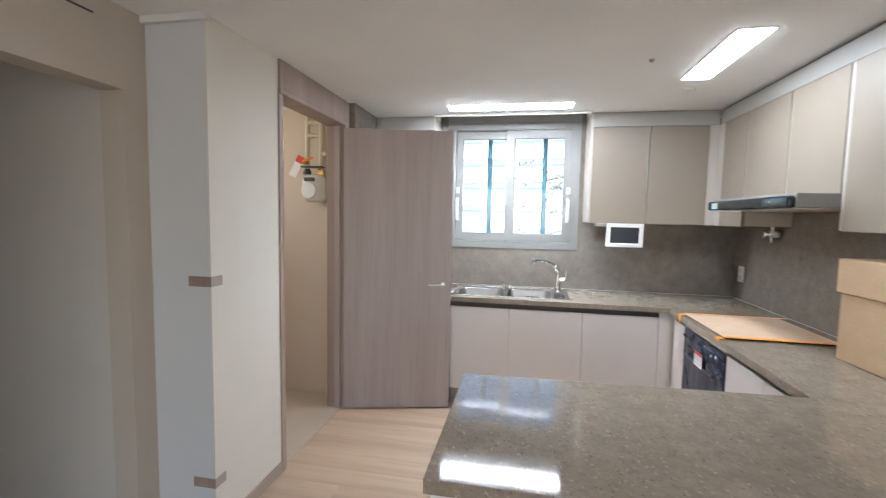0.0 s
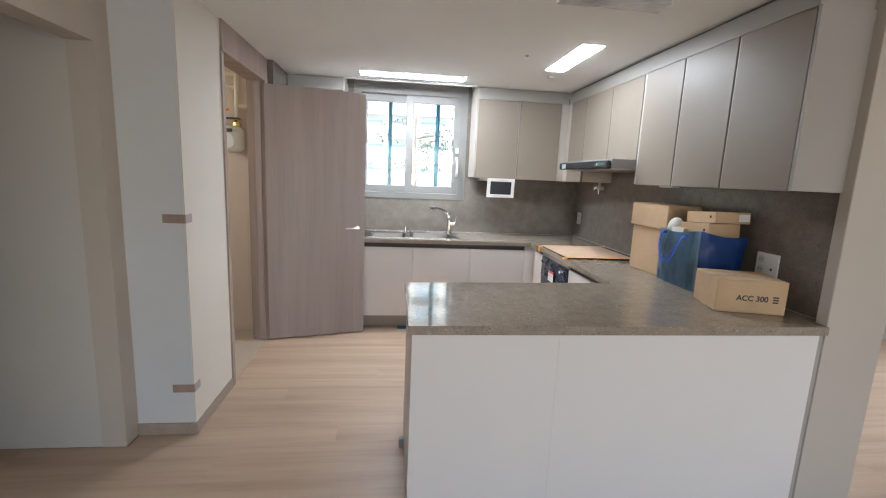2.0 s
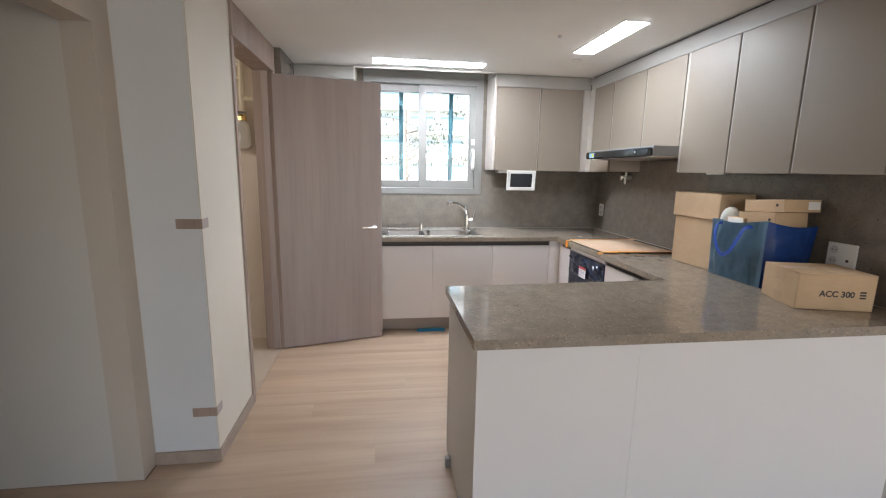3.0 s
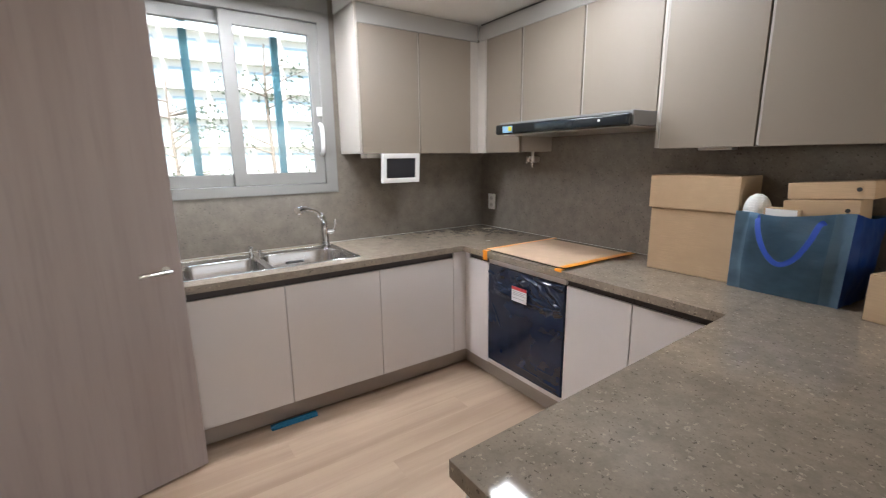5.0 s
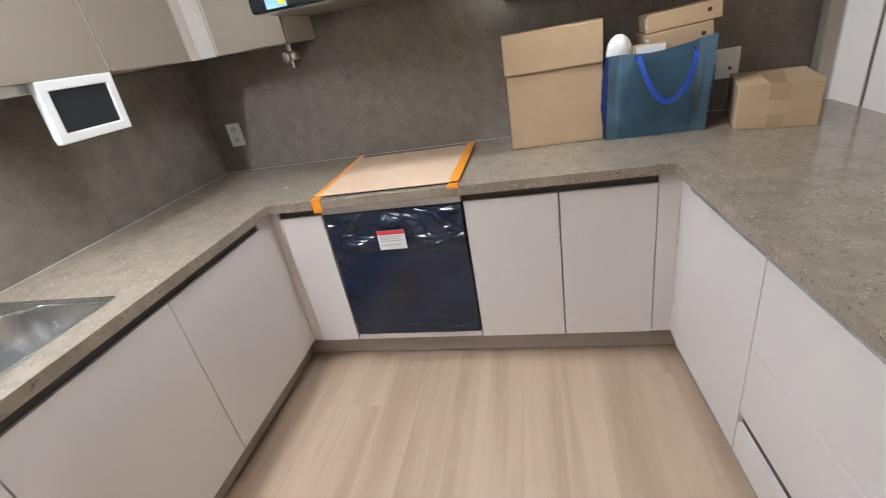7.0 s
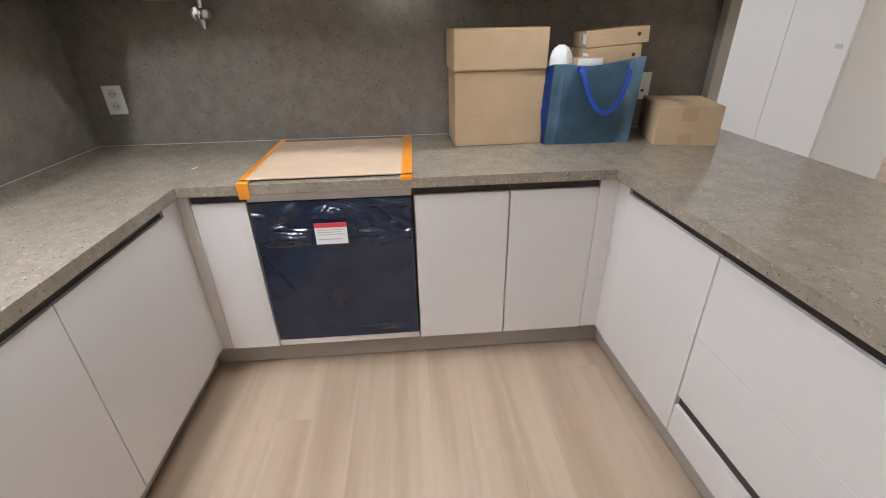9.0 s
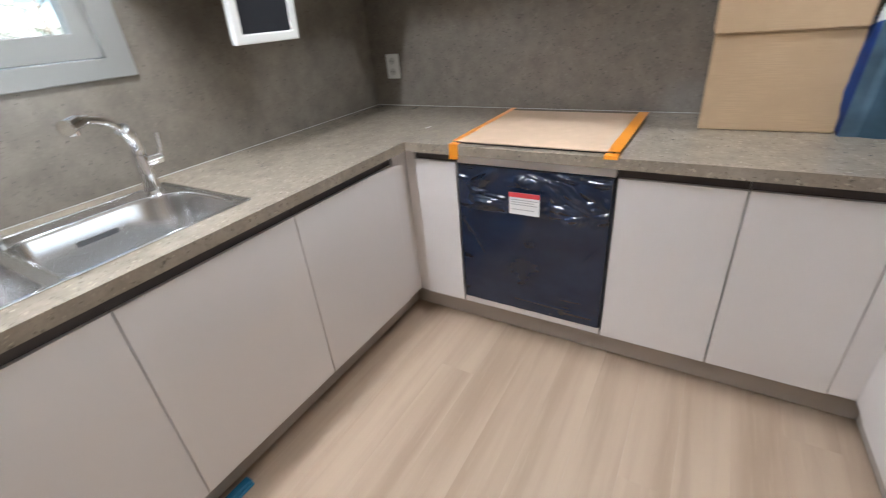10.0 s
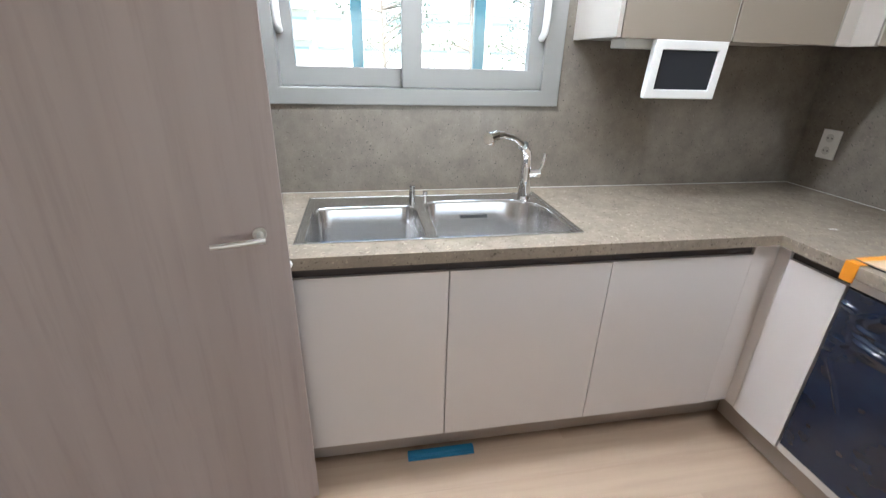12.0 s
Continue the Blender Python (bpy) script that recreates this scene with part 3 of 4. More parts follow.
for z0, z1 in ((0.5115, 0.768), (0.286, 0.5105), (0.132, 0.247)):
    block("drawer", (-0.1635, 0.4845, PFACE - 0.019, PFACE, z0, z1), M_LOWER, c, bevel=0.0012, m=SKEW)
e = thing("peninsula_panel", (0.6, 0.98, 0), "white back panels of the peninsula facing the living room", "panel")
block("panel", (-0.187, 0.4072, 0.961, 0.980, 0.0, HB - 0.0005), M_PANEL, e, bevel=0.0005)
block("panel", (0.4078, 1.5755, 0.961, 0.980, 0.0, HB - 0.0005), M_PANEL, e, bevel=0.0005)
block("filler", (1.577, 1.5975, 0.963, 0.980, 0.0, HB - 0.0005), M_FILLER, e, "taupe filler strip")
block("end_panel", (-0.187, -0.168, 0.9805, PFACE - 0.055, 0.0, HB - 0.0005), M_PANEL, e)
block("grey_box", (-0.215, -0.1875, 1.44, 1.475, 0.0, 0.05), M_GREY, e, "small grey box low on the end panel", 0.006)

for n, dims, m_ in (("plinth_north", (-1.171, 1.098, NFACE + 0.070, NFACE + 0.083, 0.010, 0.13), None), ("plinth_east", (1.099, 1.112, 1.55, NFACE + 0.0695, 0.010, 0.13), None), ("plinth_south", (-0.167, 1.0985, PFACE - 0.063, PFACE - 0.050, 0.010, 0.13), SKEW)):
    bm = bmesh.new()
    box(bm, *dims, m=m_)
    soften(bm, 0.001)
    solid(n, bm, M_PLINTH, "taupe plinth below the base cabinets", "plinth", "structure")

# worktop, with a cutout for the sink
SX0, SX1, SY0, SY1 = -0.528, 0.352, 3.285, 3.735


def top_here(x, y):
    if SX0 + 0.012 < x < SX1 - 0.012 and SY0 + 0.012 < y < SY1 - 0.012:
        return False
    if x > 1.597 and y < 1.0125:
        return False
    return y > NF or (x > EF and y > PN) or (x > PW and y < PN)


wt = thing("worktop", (0.2, 2.4, HB), "grey-brown speckled quartz worktop in a U shape", "worktop")
for y_low, y_high in ((NF, WN), (PN, NF), (PS, PN)):
    bm = bmesh.new()
    cells(bm, [WW + 0.001, SX0 + 0.012, PW, SX1 - 0.012, EF, 1.597, WE - 0.001], [PS, 1.0125, PN, NF, SY0 + 0.012, SY1 - 0.012, WN - 0.001], lambda x, y: y_low < y < y_high and top_here(x, y), HB, H)
    for v in bm.verts:
        if abs(v.co.y - PN) < 1e-4 and v.co.x < EF:
            v.co.y += 0.045 * (v.co.x - EF)
    soften(bm, 0.0012, 2)
    part("slab", bm, M_STONE, wt)
for n, dims in (("sealant_north", (WW, WE, WN - 0.0025, WN, H, H + 0.0025)), ("sealant_east", (WE - 0.0025, WE, 1.0125, WN - 0.0025, H, H + 0.0025)), ("sealant_west", (WW, WW + 0.0025, NF, WN - 0.0025, H, H + 0.0025))):
    structure(n, dims, M_GROUT, "pale sealant bead between worktop and splashback", "trim", 0.001)

# ---- sink ----
s = thing("sink", ((SX0 + SX1) / 2, (SY0 + SY1) / 2, 0.65), "stainless steel double-bowl sink set in the worktop", "sink")


def basin_loop(x0, x1, y0, y1, radii):
    """Points round a rectangle whose four corners are rounded each by its own radius."""
    pts = []
    for (cx, cy, a0), r_ in zip(((x1, y1, 0), (x0, y1, 90), (x0, y0, 180), (x1, y0, 270)), radii):
        cx += -r_ if a0 in (0, 270) else r_
        cy += -r_ if a0 in (0, 90) else r_
        for k in range(9):
            a = radians(a0 + k * 11.25)
            pts.append((cx + r_ * math.cos(a), cy + r_ * math.sin(a)))
    return pts


def bowl(bm, x0, x1, y0, y1, depth, radii):
    """An open rounded basin: rim loop, wall and floor."""
    loops = []
    for dz, ins, k_ in ((0.0015, 0.0, 1), (-0.006, 0.003, 1), (-depth * 0.8, 0.012, 1), (-depth * 0.95, 0.022, 0.95), (-depth, 0.045, 0.85)):
        loops.append([bm.verts.new((x, y, H + dz)) for x, y in basin_loop(x0 + ins, x1 - ins, y0 + ins, y1 - ins, [q * k_ for q in radii])])
    for a, b in zip(loops, loops[1:]):
        for k in range(len(a)):
            bm.faces.new((a[k], a[(k + 1) % len(a)], b[(k + 1) % len(a)], b[k]))
    bm.faces.new(loops[-1])


BX = ((-0.502, -0.146), (-0.112, 0.324))
BY0 = 3.294
for x0, x1 in BX:
    BY1 = 3.602 if x0 < -0.3 else 3.645
    bm = bmesh.new()
    radii = (0.05, 0.06, 0.03, 0.03) if x0 < -0.3 else (0.15, 0.05, 0.03, 0.03)
    bowl(bm, x0, x1, BY0, BY1, 0.205, radii)
    basin = part("bowl", bm, M_BOWL, s, smooth=True)
    bm = bmesh.new()
    ring_pts = basin_loop(x0 - 0.002, x1 + 0.002, BY0 - 0.002, BY1 + 0.002, radii)
    tube(bm, [(x, y, H + 0.0022) for x, y in ring_pts + ring_pts[:1]], 0.0028, 8)
    part("lip", bm, M_CHROME, basin, "bright rolled lip", True)
# rim: plate with two rounded holes, joined loop to loop
bm = bmesh.new()
for x0, x1, ox0, ox1 in ((*BX[0], SX0, -0.129), (*BX[1], -0.129, SX1)):
    inner = basin_loop(x0, x1, BY0, 3.602 if x0 < -0.3 else 3.645, (0.05, 0.06, 0.03, 0.03) if x0 < -0.3 else (0.15, 0.05, 0.03, 0.03))
    vi = [bm.verts.new((x, y, H + 0.0015)) for x, y in inner]
    vo = [bm.verts.new((ox1 if k < 9 or k > 26 else ox0, SY1 if k < 18 else SY0, H + 0.0025)) for k in range(36)]
    for k in range(36):
        q = (k + 1) % 36
        bm.faces.new((vi[k], vi[q], vo[q], vo[k]))
bmesh.ops.remove_doubles(bm, verts=bm.verts, dist=0.0002)
bmesh.ops.dissolve_degenerate(bm, edges=bm.edges, dist=0.0001)
part("rim", bm, M_STEEL, s)
for dims in ((SX0, SX1, SY0, SY0 + 0.006, H + 0.0005, H + 0.0045), (SX0, SX1, SY1 - 0.006, SY1, H + 0.0005, H + 0.0045), (SX0, SX0 + 0.006, SY0, SY1, H + 0.0005, H + 0.0045), (SX1 - 0.012, SX1, SY0, SY1, H + 0.0005, H + 0.006)):
    block("edge", dims, M_STEEL, s, bevel=0.0015)
block("overflow", (0.03, 0.135, 3.629, 3.635, H - 0.062, H - 0.048), M_DARK, s, "dark overflow slot", 0.002)
for x0, x1 in BX:
    bm = bmesh.new()
    cyl(bm, ((x0 + x1) / 2, 3.48, H - 0.205), ((x0 + x1) / 2, 3.48, H - 0.199), 0.055, n=28)
    part("drain", bm, M_CHROME, s, smooth=True)

fx, fy = 0.286, 3.672
t = thing("faucet", (fx, fy, H), "chrome single-lever kitchen faucet behind the sink", "faucet")
bm = bmesh.new()
cyl(bm, (fx, fy, H + 0.002), (fx, fy, H + 0.012), 0.030, 0.027, 24)
cyl(bm, (fx, fy, H + 0.012), (fx, fy, H + 0.125), 0.026, 0.0205, 24)
part("body", bm, M_CHROME, t, smooth=True)
bm = bmesh.new()
tube(bm, smooth_path([(fx, fy, H + 0.12), (fx, fy - 0.002, H + 0.150), (fx - 0.008, fy - 0.010, H + 0.180), (fx - 0.030, fy - 0.030, H + 0.208)], 6), 0.0195, 16)
part("spout", bm, M_CHROME, t, smooth=True)
bm = bmesh.new()
tube(bm, smooth_path([(fx - 0.028, fy - 0.028, H + 0.206), (fx - 0.085, fy - 0.080, H + 0.244), (fx - 0.160, fy - 0.147, H + 0.266)], 6), 0.0115, 14)
part("hose_arm", bm, M_CHROME, t, smooth=True)
bm = bmesh.new()
cyl(bm, (fx - 0.145, fy - 0.133, H + 0.2645), (fx - 0.178, fy - 0.163, H + 0.266), 0.0125, 0.017, 24)
cyl(bm, (fx - 0.178, fy - 0.163, H + 0.266), (fx - 0.212, fy - 0.194, H + 0.262), 0.0175, 0.0185, 24)
cyl(bm, (fx - 0.198, fy - 0.181, H + 0.262), (fx - 0.200, fy - 0.183, H + 0.240), 0.015, 0.0135, 20)
part("spray_head", bm, M_CHROME, t, smooth=True)
bm = bmesh.new()
cyl(bm, (fx, fy, H + 0.095), (fx + 0.055, fy - 0.01, H + 0.10), 0.018, 0.016, 18)
tube(bm, [(fx + 0.05, fy - 0.01, H + 0.10), (fx + 0.062, fy - 0.012, H + 0.13), (fx + 0.068, fy - 0.012, H + 0.175)], [0.008, 0.007, 0.009])
part("lever", bm, M_CHROME, t, smooth=True)
t = thing("soap_dispenser", (-0.15, 3.668, H), "small chrome soap dispenser at the back of the sink", "dispenser")
bm = bmesh.new()
cyl(bm, (-0.15, 3.668, H + 0.002), (-0.15, 3.668, H + 0.05), 0.014, 0.011)
part("body", bm, M_CHROME, t, smooth=True)
bm = bmesh.new()
cyl(bm, (-0.15, 3.668, H + 0.05), (-0.15, 3.668, H + 0.062), 0.013)
part("nozzle", bm, M_CHROME, t, smooth=True)
t = thing("tap_knob", (-0.1, 3.672, H), "small chrome knob beside the soap dispenser", "knob")
bm = bmesh.new()
cyl(bm, (-0.098, 3.69, H + 0.002), (-0.098, 3.69, H + 0.03), 0.007, 0.010)
part("stem", bm, M_CHROME, t, smooth=True)
bm = bmesh.new()
ball(bm, (-0.53, NF - 0.009, 0.834), 0.0125, 18)
solid("bumper_ball", bm, M_PLASTIC, "small white rubber ball stuck to the worktop edge", "bumper", smooth=True)

bm = bmesh.new()
box(bm, -0.015, 0.015, -0.002, 0.002, H + 0.0003, H + 0.0012, m=pose(1.225, 3.222, 0, 0, 0, -18))
for v in bm.verts:
    v.co.y += 0.003 * math.sin(v.co.x * 260)
solid("tape_scrap", bm, M_GROUT, "tiny white scrap of tape on the worktop", "scrap")

# ---- oven front wrapped in film ----
o = thing("oven", (1.2, 2.70, 0.15), "built-in oven still wrapped in shiny navy film", "oven")
block("body", (EFACE + 0.02, WE - 0.01, 2.412, 2.991, 0.133, HB - 0.0005), M_DARK, o)
block("bottom_strip", (EFACE + 0.001, EFACE + 0.0195, 2.414, 2.990, 0.133, 0.1605), M_LOWER, o, "pale strip below the film")
bm = bmesh.new()
nx, nz = 130, 220
crk = random.Random(11)
PLEATS = []                    # sharp pleats: middle, half length, slope, height
for k in range(26):
    PLEATS.append((crk.uniform(2.43, 2.86) if k < 12 else crk.uniform(2.8, 2.98) if k < 18 else crk.uniform(2.42, 2.62), crk.uniform(0.605, 0.748), crk.uniform(0.025, 0.075), crk.uniform(-0.75, 0.3), crk.uniform(0.007, 0.016)))
PLEATS += [(2.695, 0.720, 0.045, 0.0, 0.023), (2.735, 0.728, 0.03, -0.3, 0.018), (2.61, 0.690, 0.055, 0.9, 0.022), (2.55, 0.702, 0.06, 0.8, 0.023), (2.495, 0.716, 0.05, 0.7, 0.022), (2.57, 0.640, 0.08, 0.06, 0.019), (2.86, 0.628, 0.08, 0.03, 0.020), (2.47, 0.700, 0.085, 0.95, 0.016), (2.505, 0.675, 0.085, 1.1, 0.014), (2.555, 0.672, 0.08, 0.8, 0.013), (2.60, 0.705, 0.07, 0.5, 0.012), (2.70, 0.725, 0.10, -0.12, 0.014), (2.66, 0.738, 0.06, 0.25, 0.010), (2.85, 0.640, 0.09, 0.05, 0.012), (2.50, 0.640, 0.09, 0.45, 0.012), (2.90, 0.72, 0.06, -0.6, 0.010), (2.72, 0.612, 0.29, 0.01, 0.011), (2.50, 0.205, 0.07, 0.02, 0.006), (2.53, 0.262, 0.05, -0.03, 0.004), (2.60, 0.215, 0.16, 0.015, 0.004), (2.935, 0.50, 0.05, 1.4, 0.005), (2.90, 0.44, 0.05, 1.7, 0.005), (2.47, 0.47, 0.05, -1.3, 0.004)]


def pleat(y, z):
    out = 0.0
    for py, pz, ln, sl, ht in PLEATS:
        du = (y - py + sl * (z - pz)) / math.sqrt(1 + sl * sl)
        dv = (z - pz - sl * (y - py)) / math.sqrt(1 + sl * sl)
        if abs(du) < ln:
            w_ = 1.2 * ht if dv > 0 else 2.2 * ht
            out = max(out, ht * (1 - abs(du) / ln) ** 0.6 * (0.5 + 0.5 * math.cos(math.pi * min(1.0, abs(dv) / w_))))
    return out


rows_ = []
for j in range(nz + 1):
    row = []
    for i in range(nx + 1):
        y, z = 2.414 + 0.575 * i / nx, 0.162 + 0.605 * j / nz
        edge = min(i, nx - i, j, nz - j)
        d_ = 0.0 if edge == 0 else 0.0085 + 0.004 * noise.noise(Vector((y * 5, z * 4, 1))) + 0.0018 * noise.noise(Vector((y * 16, z * 7, 3))) + pleat(y, z) * (0.45 if 2.62 < y < 2.79 and 0.57 < z < 0.70 else 1.0)
        row.append(bm.verts.new((EFACE + 0.004 - min(0.029, max(-0.003, d_)), y, z)))
    rows_.append(row)
for a, b in zip(rows_, rows_[1:]):
    for i in range(nx):
        bm.faces.new((a[i], a[i + 1], b[i + 1], b[i]))
ext = bmesh.ops.extrude_face_region(bm, geom=bm.faces[:])
for v in ext["geom"]:
    if isinstance(v, bmesh.types.BMVert):
        v.co.x = EFACE + 0.0195
part("film", bm, M_FILM, o, "crinkled navy protective film", True)
block("top_strip", (EFACE + 0.001, EFACE + 0.0195, 2.414, 2.990, 0.7685, HB - 0.0005), M_LOWER, o, "pale strip above the film")
lb = block("label", (EFACE - 0.0210, EFACE - 0.0200, 2.655, 2.770, 0.602, 0.686), M_PAPER, o, "white paper label with a red band", 0)
block("red_band", (EFACE - 0.0217, EFACE - 0.0211, 2.655, 2.770, 0.668, 0.686), M_RED, lb, bevel=0)
for i, z in enumerate((0.657, 0.648, 0.639, 0.620)):
    block("print", (EFACE - 0.0217, EFACE - 0.0211, 2.662 + 0.012 * (i % 2), 2.762, z, z + 0.003), M_GREYINK, lb, bevel=0)

# ---- hob under cardboard ----
p = thing("cooktop_cover", (1.29, 2.7, H), "flat cardboard sheet taped over the cooktop", "cardboard")
block("glass", (1.03, 1.56, 2.425, 2.985, H + 0.0005, H + 0.006), M_BLACK, p, "black cooktop glass edge")
block("sheet", (1.025, 1.555, 2.43, 2.98, H + 0.0065, H + 0.011), M_CARD_PALE, p)


def tape(y0, y1, x0, x1, low, skew):
    bm = bmesh.new()
    box(bm, x0, x1, y0, y1, H + 0.0115, H + 0.0125)
    for v in bm.verts:
        if v.co.x > (x0 + x1) / 2:
            v.co.y += skew
    part("tape", bm, M_TAPE, p, "orange adhesive tape strip")
    y0, y1 = y0 - (0.012 if y0 > 2.9 else 0.0), y1 + 0.003
    bm = bmesh.new()
    box(bm, EF - 0.0025, x0 + 0.002, y0, y1, H + 0.0045, H + 0.0060)
    box(bm, EF - 0.0035, EF - 0.0015, y0, y1, low, H + 0.0045)
    part("tape_end", bm, M_TAPE, p, "orange tape folded over the edge")


tape(2.971, 2.993, 1.02, 1.60, 0.796, 0.0)
tape(2.408, 2.446, 1.02, 1.585, H - 0.006, -0.006)

# ---- upper cabinets ----
US = 1.357                     # face of the hob-side doors
UN = 3.506                     # face of the sink-side doors


def upper_y(y0, y1, z0=UZ0):
    c = thing("wall_cabinet", (1.5, (y0 + y1) / 2, z0), "satin taupe wall cabinet above the counter", "cabinet", "wall cabinets")
    block("body", (US + 0.021, WE - 0.001, y0, y1, z0, UZ1), M_UPPER_EDGE, c)
    block("door", (US, US + 0.019, y0 + 0.0025, y1 - 0.009, z0 - 0.004, UZ1), M_UPPER, c, bevel=0.0015)
    block("edge_strip", (US + 0.0015, US + 0.0205, y1 - 0.0085, y1 - 0.0015, z0, UZ1), M_UPPER_EDGE, c, "pale edge strip", 0.001)
    return c


for y0, y1, z0 in ((3.087, 3.42, UZ0), (2.637, 3.083, 1.585), (2.212, 2.633, 1.585), (1.806, 2.196, UZ0), (1.412, 1.802, UZ0), (1.017, 1.408, UZ0)):
    upper_y(y0, y1, z0)
e = thing("trim_cabinet_side", (1.5, 2.204, UZ0), "pale cabinet side panel beside the range hood", "panel", kind="structure")
block("panel", (US + 0.003, WE - 0.001, 2.1965, 2.2105, UZ0, UZ1), M_UPPER_EDGE, e)
e = thing("trim_cabinet_end", (1.5, 1.02, UZ0), "taupe side panel closing the wall cabinet run", "panel", kind="structure")
block("panel", (US + 0.001, WE - 0.001, 1.0005, 1.0165, UZ0 - 0.002, UZ1), M_FILLER, e)
e = thing("trim_cabinet_top", (1.5, 2.1, UZ1), "grey filler strip between wall cabinets and ceiling", "panel", kind="structure")
block("panel", (US + 0.004, US + 0.02, 1.0135, 3.50, UZ1 + 0.003, CEIL - 0.016), M_FILLER, e)
block("end", (US + 0.0205, WE - 0.001, 1.0135, 1.025, UZ1 + 0.003, CEIL - 0.004), M_FILLER, e)
block("ceiling_gap_shade", (US + 0.021, US + 0.03, 1.03, 3.50, CEIL - 0.02, CEIL - 0.0005), M_DARK, e)


def upper_x(x0, x1):
    c = thing("wall_cabinet", ((x0 + x1) / 2, 3.65, UZ0), "satin taupe wall cabinet beside the window", "cabinet", "wall cabinets")
    block("body", (x0, x1, UN + 0.021, WN - 0.001, UZ0, UZ1), M_UPPER_EDGE, c)
    block("door", (x0 + 0.002, x1 - 0.006, UN, UN + 0.019, UZ0 - 0.004, UZ1), M_UPPER, c, bevel=0.0015)
    block("edge_strip", (x1 - 0.0055, x1 - 0.001, UN + 0.0015, UN + 0.0205, UZ0, UZ1), M_UPPER_EDGE, c, "pale edge strip", 0.001)


upper_x(0.492, 0.893)
upper_x(0.893, 1.300)
upper_x(-1.225, -0.985)
upper_x(-0.985, -0.745)
for x0, x1 in ((0.476, 0.4915), (-0.7445, -0.729)):
    e = thing("trim_cabinet_side", (x0, 3.65, UZ0), "pale side panel of a wall cabinet beside the window", "panel", kind="structure")
    block("panel", (x0, x1, UN + 0.001, WN - 0.001, UZ0 - 0.002, CEIL - 0.004), M_UPPER_EDGE, e)
e = thing("trim_cabinet_corner", (1.33, 3.47, UZ0), "pale corner filler between two wall cabinets", "panel", kind="structure")
block("panel", (1.302, US + 0.018, UN + 0.002, UN + 0.02, UZ0 - 0.004, UZ1), M_UPPER_EDGE, e)
block("panel", (US + 0.002, US + 0.018, 3.424, UN + 0.0015, UZ0 - 0.004, UZ1), M_UPPER_EDGE, e)
for x0, x1 in ((0.492, 1.36), (-1.225, -0.745)):
    e = thing("trim_cabinet_top", ((x0 + x1) / 2, 3.52, UZ1), "grey filler strip between wall cabinets and ceiling", "panel", kind="structure")
    block("panel", (x0, x1, UN + 0.003, UN + 0.02, UZ1 + 0.003, CEIL - 0.004), M_FILLER, e)
e = thing("cabinet_light", (1.55, 1.95, UZ0), "slim silver fitting under a wall cabinet", "fitting")
block("housing", (1.45, 1.50, 1.92, 2.06, UZ0 - 0.014, UZ0 - 0.0005), M_SILVER, e, bevel=0.003)

# ---- range hood ----
hd = thing("range_hood", (1.4, 2.58, 1.50), "slim black range hood under the wall cabinets", "range hood")
bm = bmesh.new()
box(bm, 1.19, WE - 0.001, 2.0985 + 0.115, 3.084, 1.516, 1.580)
soften(bm, 0.003)
part("body", bm, M_GREY, hd, "dark grey hood body")
bm = bmesh.new()
box(bm, 1.155, 1.19, 2.215, 3.087, 1.512, 1.568)
soften(bm, 0.012, 4)
part("front", bm, M_BLACK, hd, "glossy black front", True)
block("underside", (1.20, 1.62, 2.66, 3.06, 1.508, 1.5155), M_SILVER, hd, "grey filter panel")
block("underside", (1.20, 1.62, 2.235, 2.645, 1.508, 1.5155), M_SILVER, hd, "grey filter panel")
st = block("sticker", (1.1535, 1.1548, 2.94, 3.02, 1.520, 1.556), M_LBLUE, hd, "light blue and yellow sticker", 0)
block("sticker_mark", (1.1526, 1.1534, 2.945, 2.972, 1.528, 1.552), M_YELLOW, st, bevel=0)
block("button", (1.1535, 1.1548, 2.36, 2.372, 1.538, 1.548), M_PLASTIC, hd, bevel=0.0005)

# ---- gas valve below the corner cabinet ----
g = thing("gas_valve", (1.60, 3.21, 1.36), "small metal gas valve hanging by the splashback", "valve")
bm = bmesh.new()
cyl(bm, (1.60, 3.213, 1.375), (1.60, 3.213, UZ0 - 0.0005), 0.010)
part("pipe", bm, M_SILVER, g, smooth=True)
bm = bmesh.new()
box(bm, 1.575, 1.640, 3.180, 3.246, 1.346, 1.386)
soften(bm, 0.012, 3)
part("body", bm, M_SILVER, g, smooth=True)
bm = bmesh.new()
cyl(bm, (1.575, 3.213, 1.364), (1.556, 3.213, 1.364), 0.019, 0.016, 18)
box(bm, 1.548, 1.557, 3.207, 3.219, 1.340, 1.388)
part("knob", bm, M_CHROME, g, "small chrome turn knob")
bm = bmesh.new()
cyl(bm, (1.60, 3.213, 1.312), (1.60, 3.213, 1.346), 0.009, 0.015)
part("outlet", bm, M_CHROME, g, smooth=True)

# ---- intercom ----
k = thing("intercom", (0.755, 3.53, 1.233), "white intercom screen hung under the wall cabinet", "intercom")
KM = pose(0.752, 3.528, 1.233, 4.5, 0, 0) @ Matrix.Diagonal((0.95, 1, 1, 1))
bm = bmesh.new()
cells(bm, [-0.140, -0.108, 0.108, 0.140], [0.0, 0.030, 0.152, 0.182], lambda x, z: not (abs(x) < 0.108 and 0.03 < z < 0.152), -0.010, 0.014, "y")
soften(bm, 0.004, 3)
bm.transform(KM)
part("bezel", bm, M_PLASTIC, k)
block("screen", (-0.1085, 0.1085, -0.004, 0.010, 0.0295, 0.1525), M_SCREEN, k, "dark switched-off screen", 0, KM)
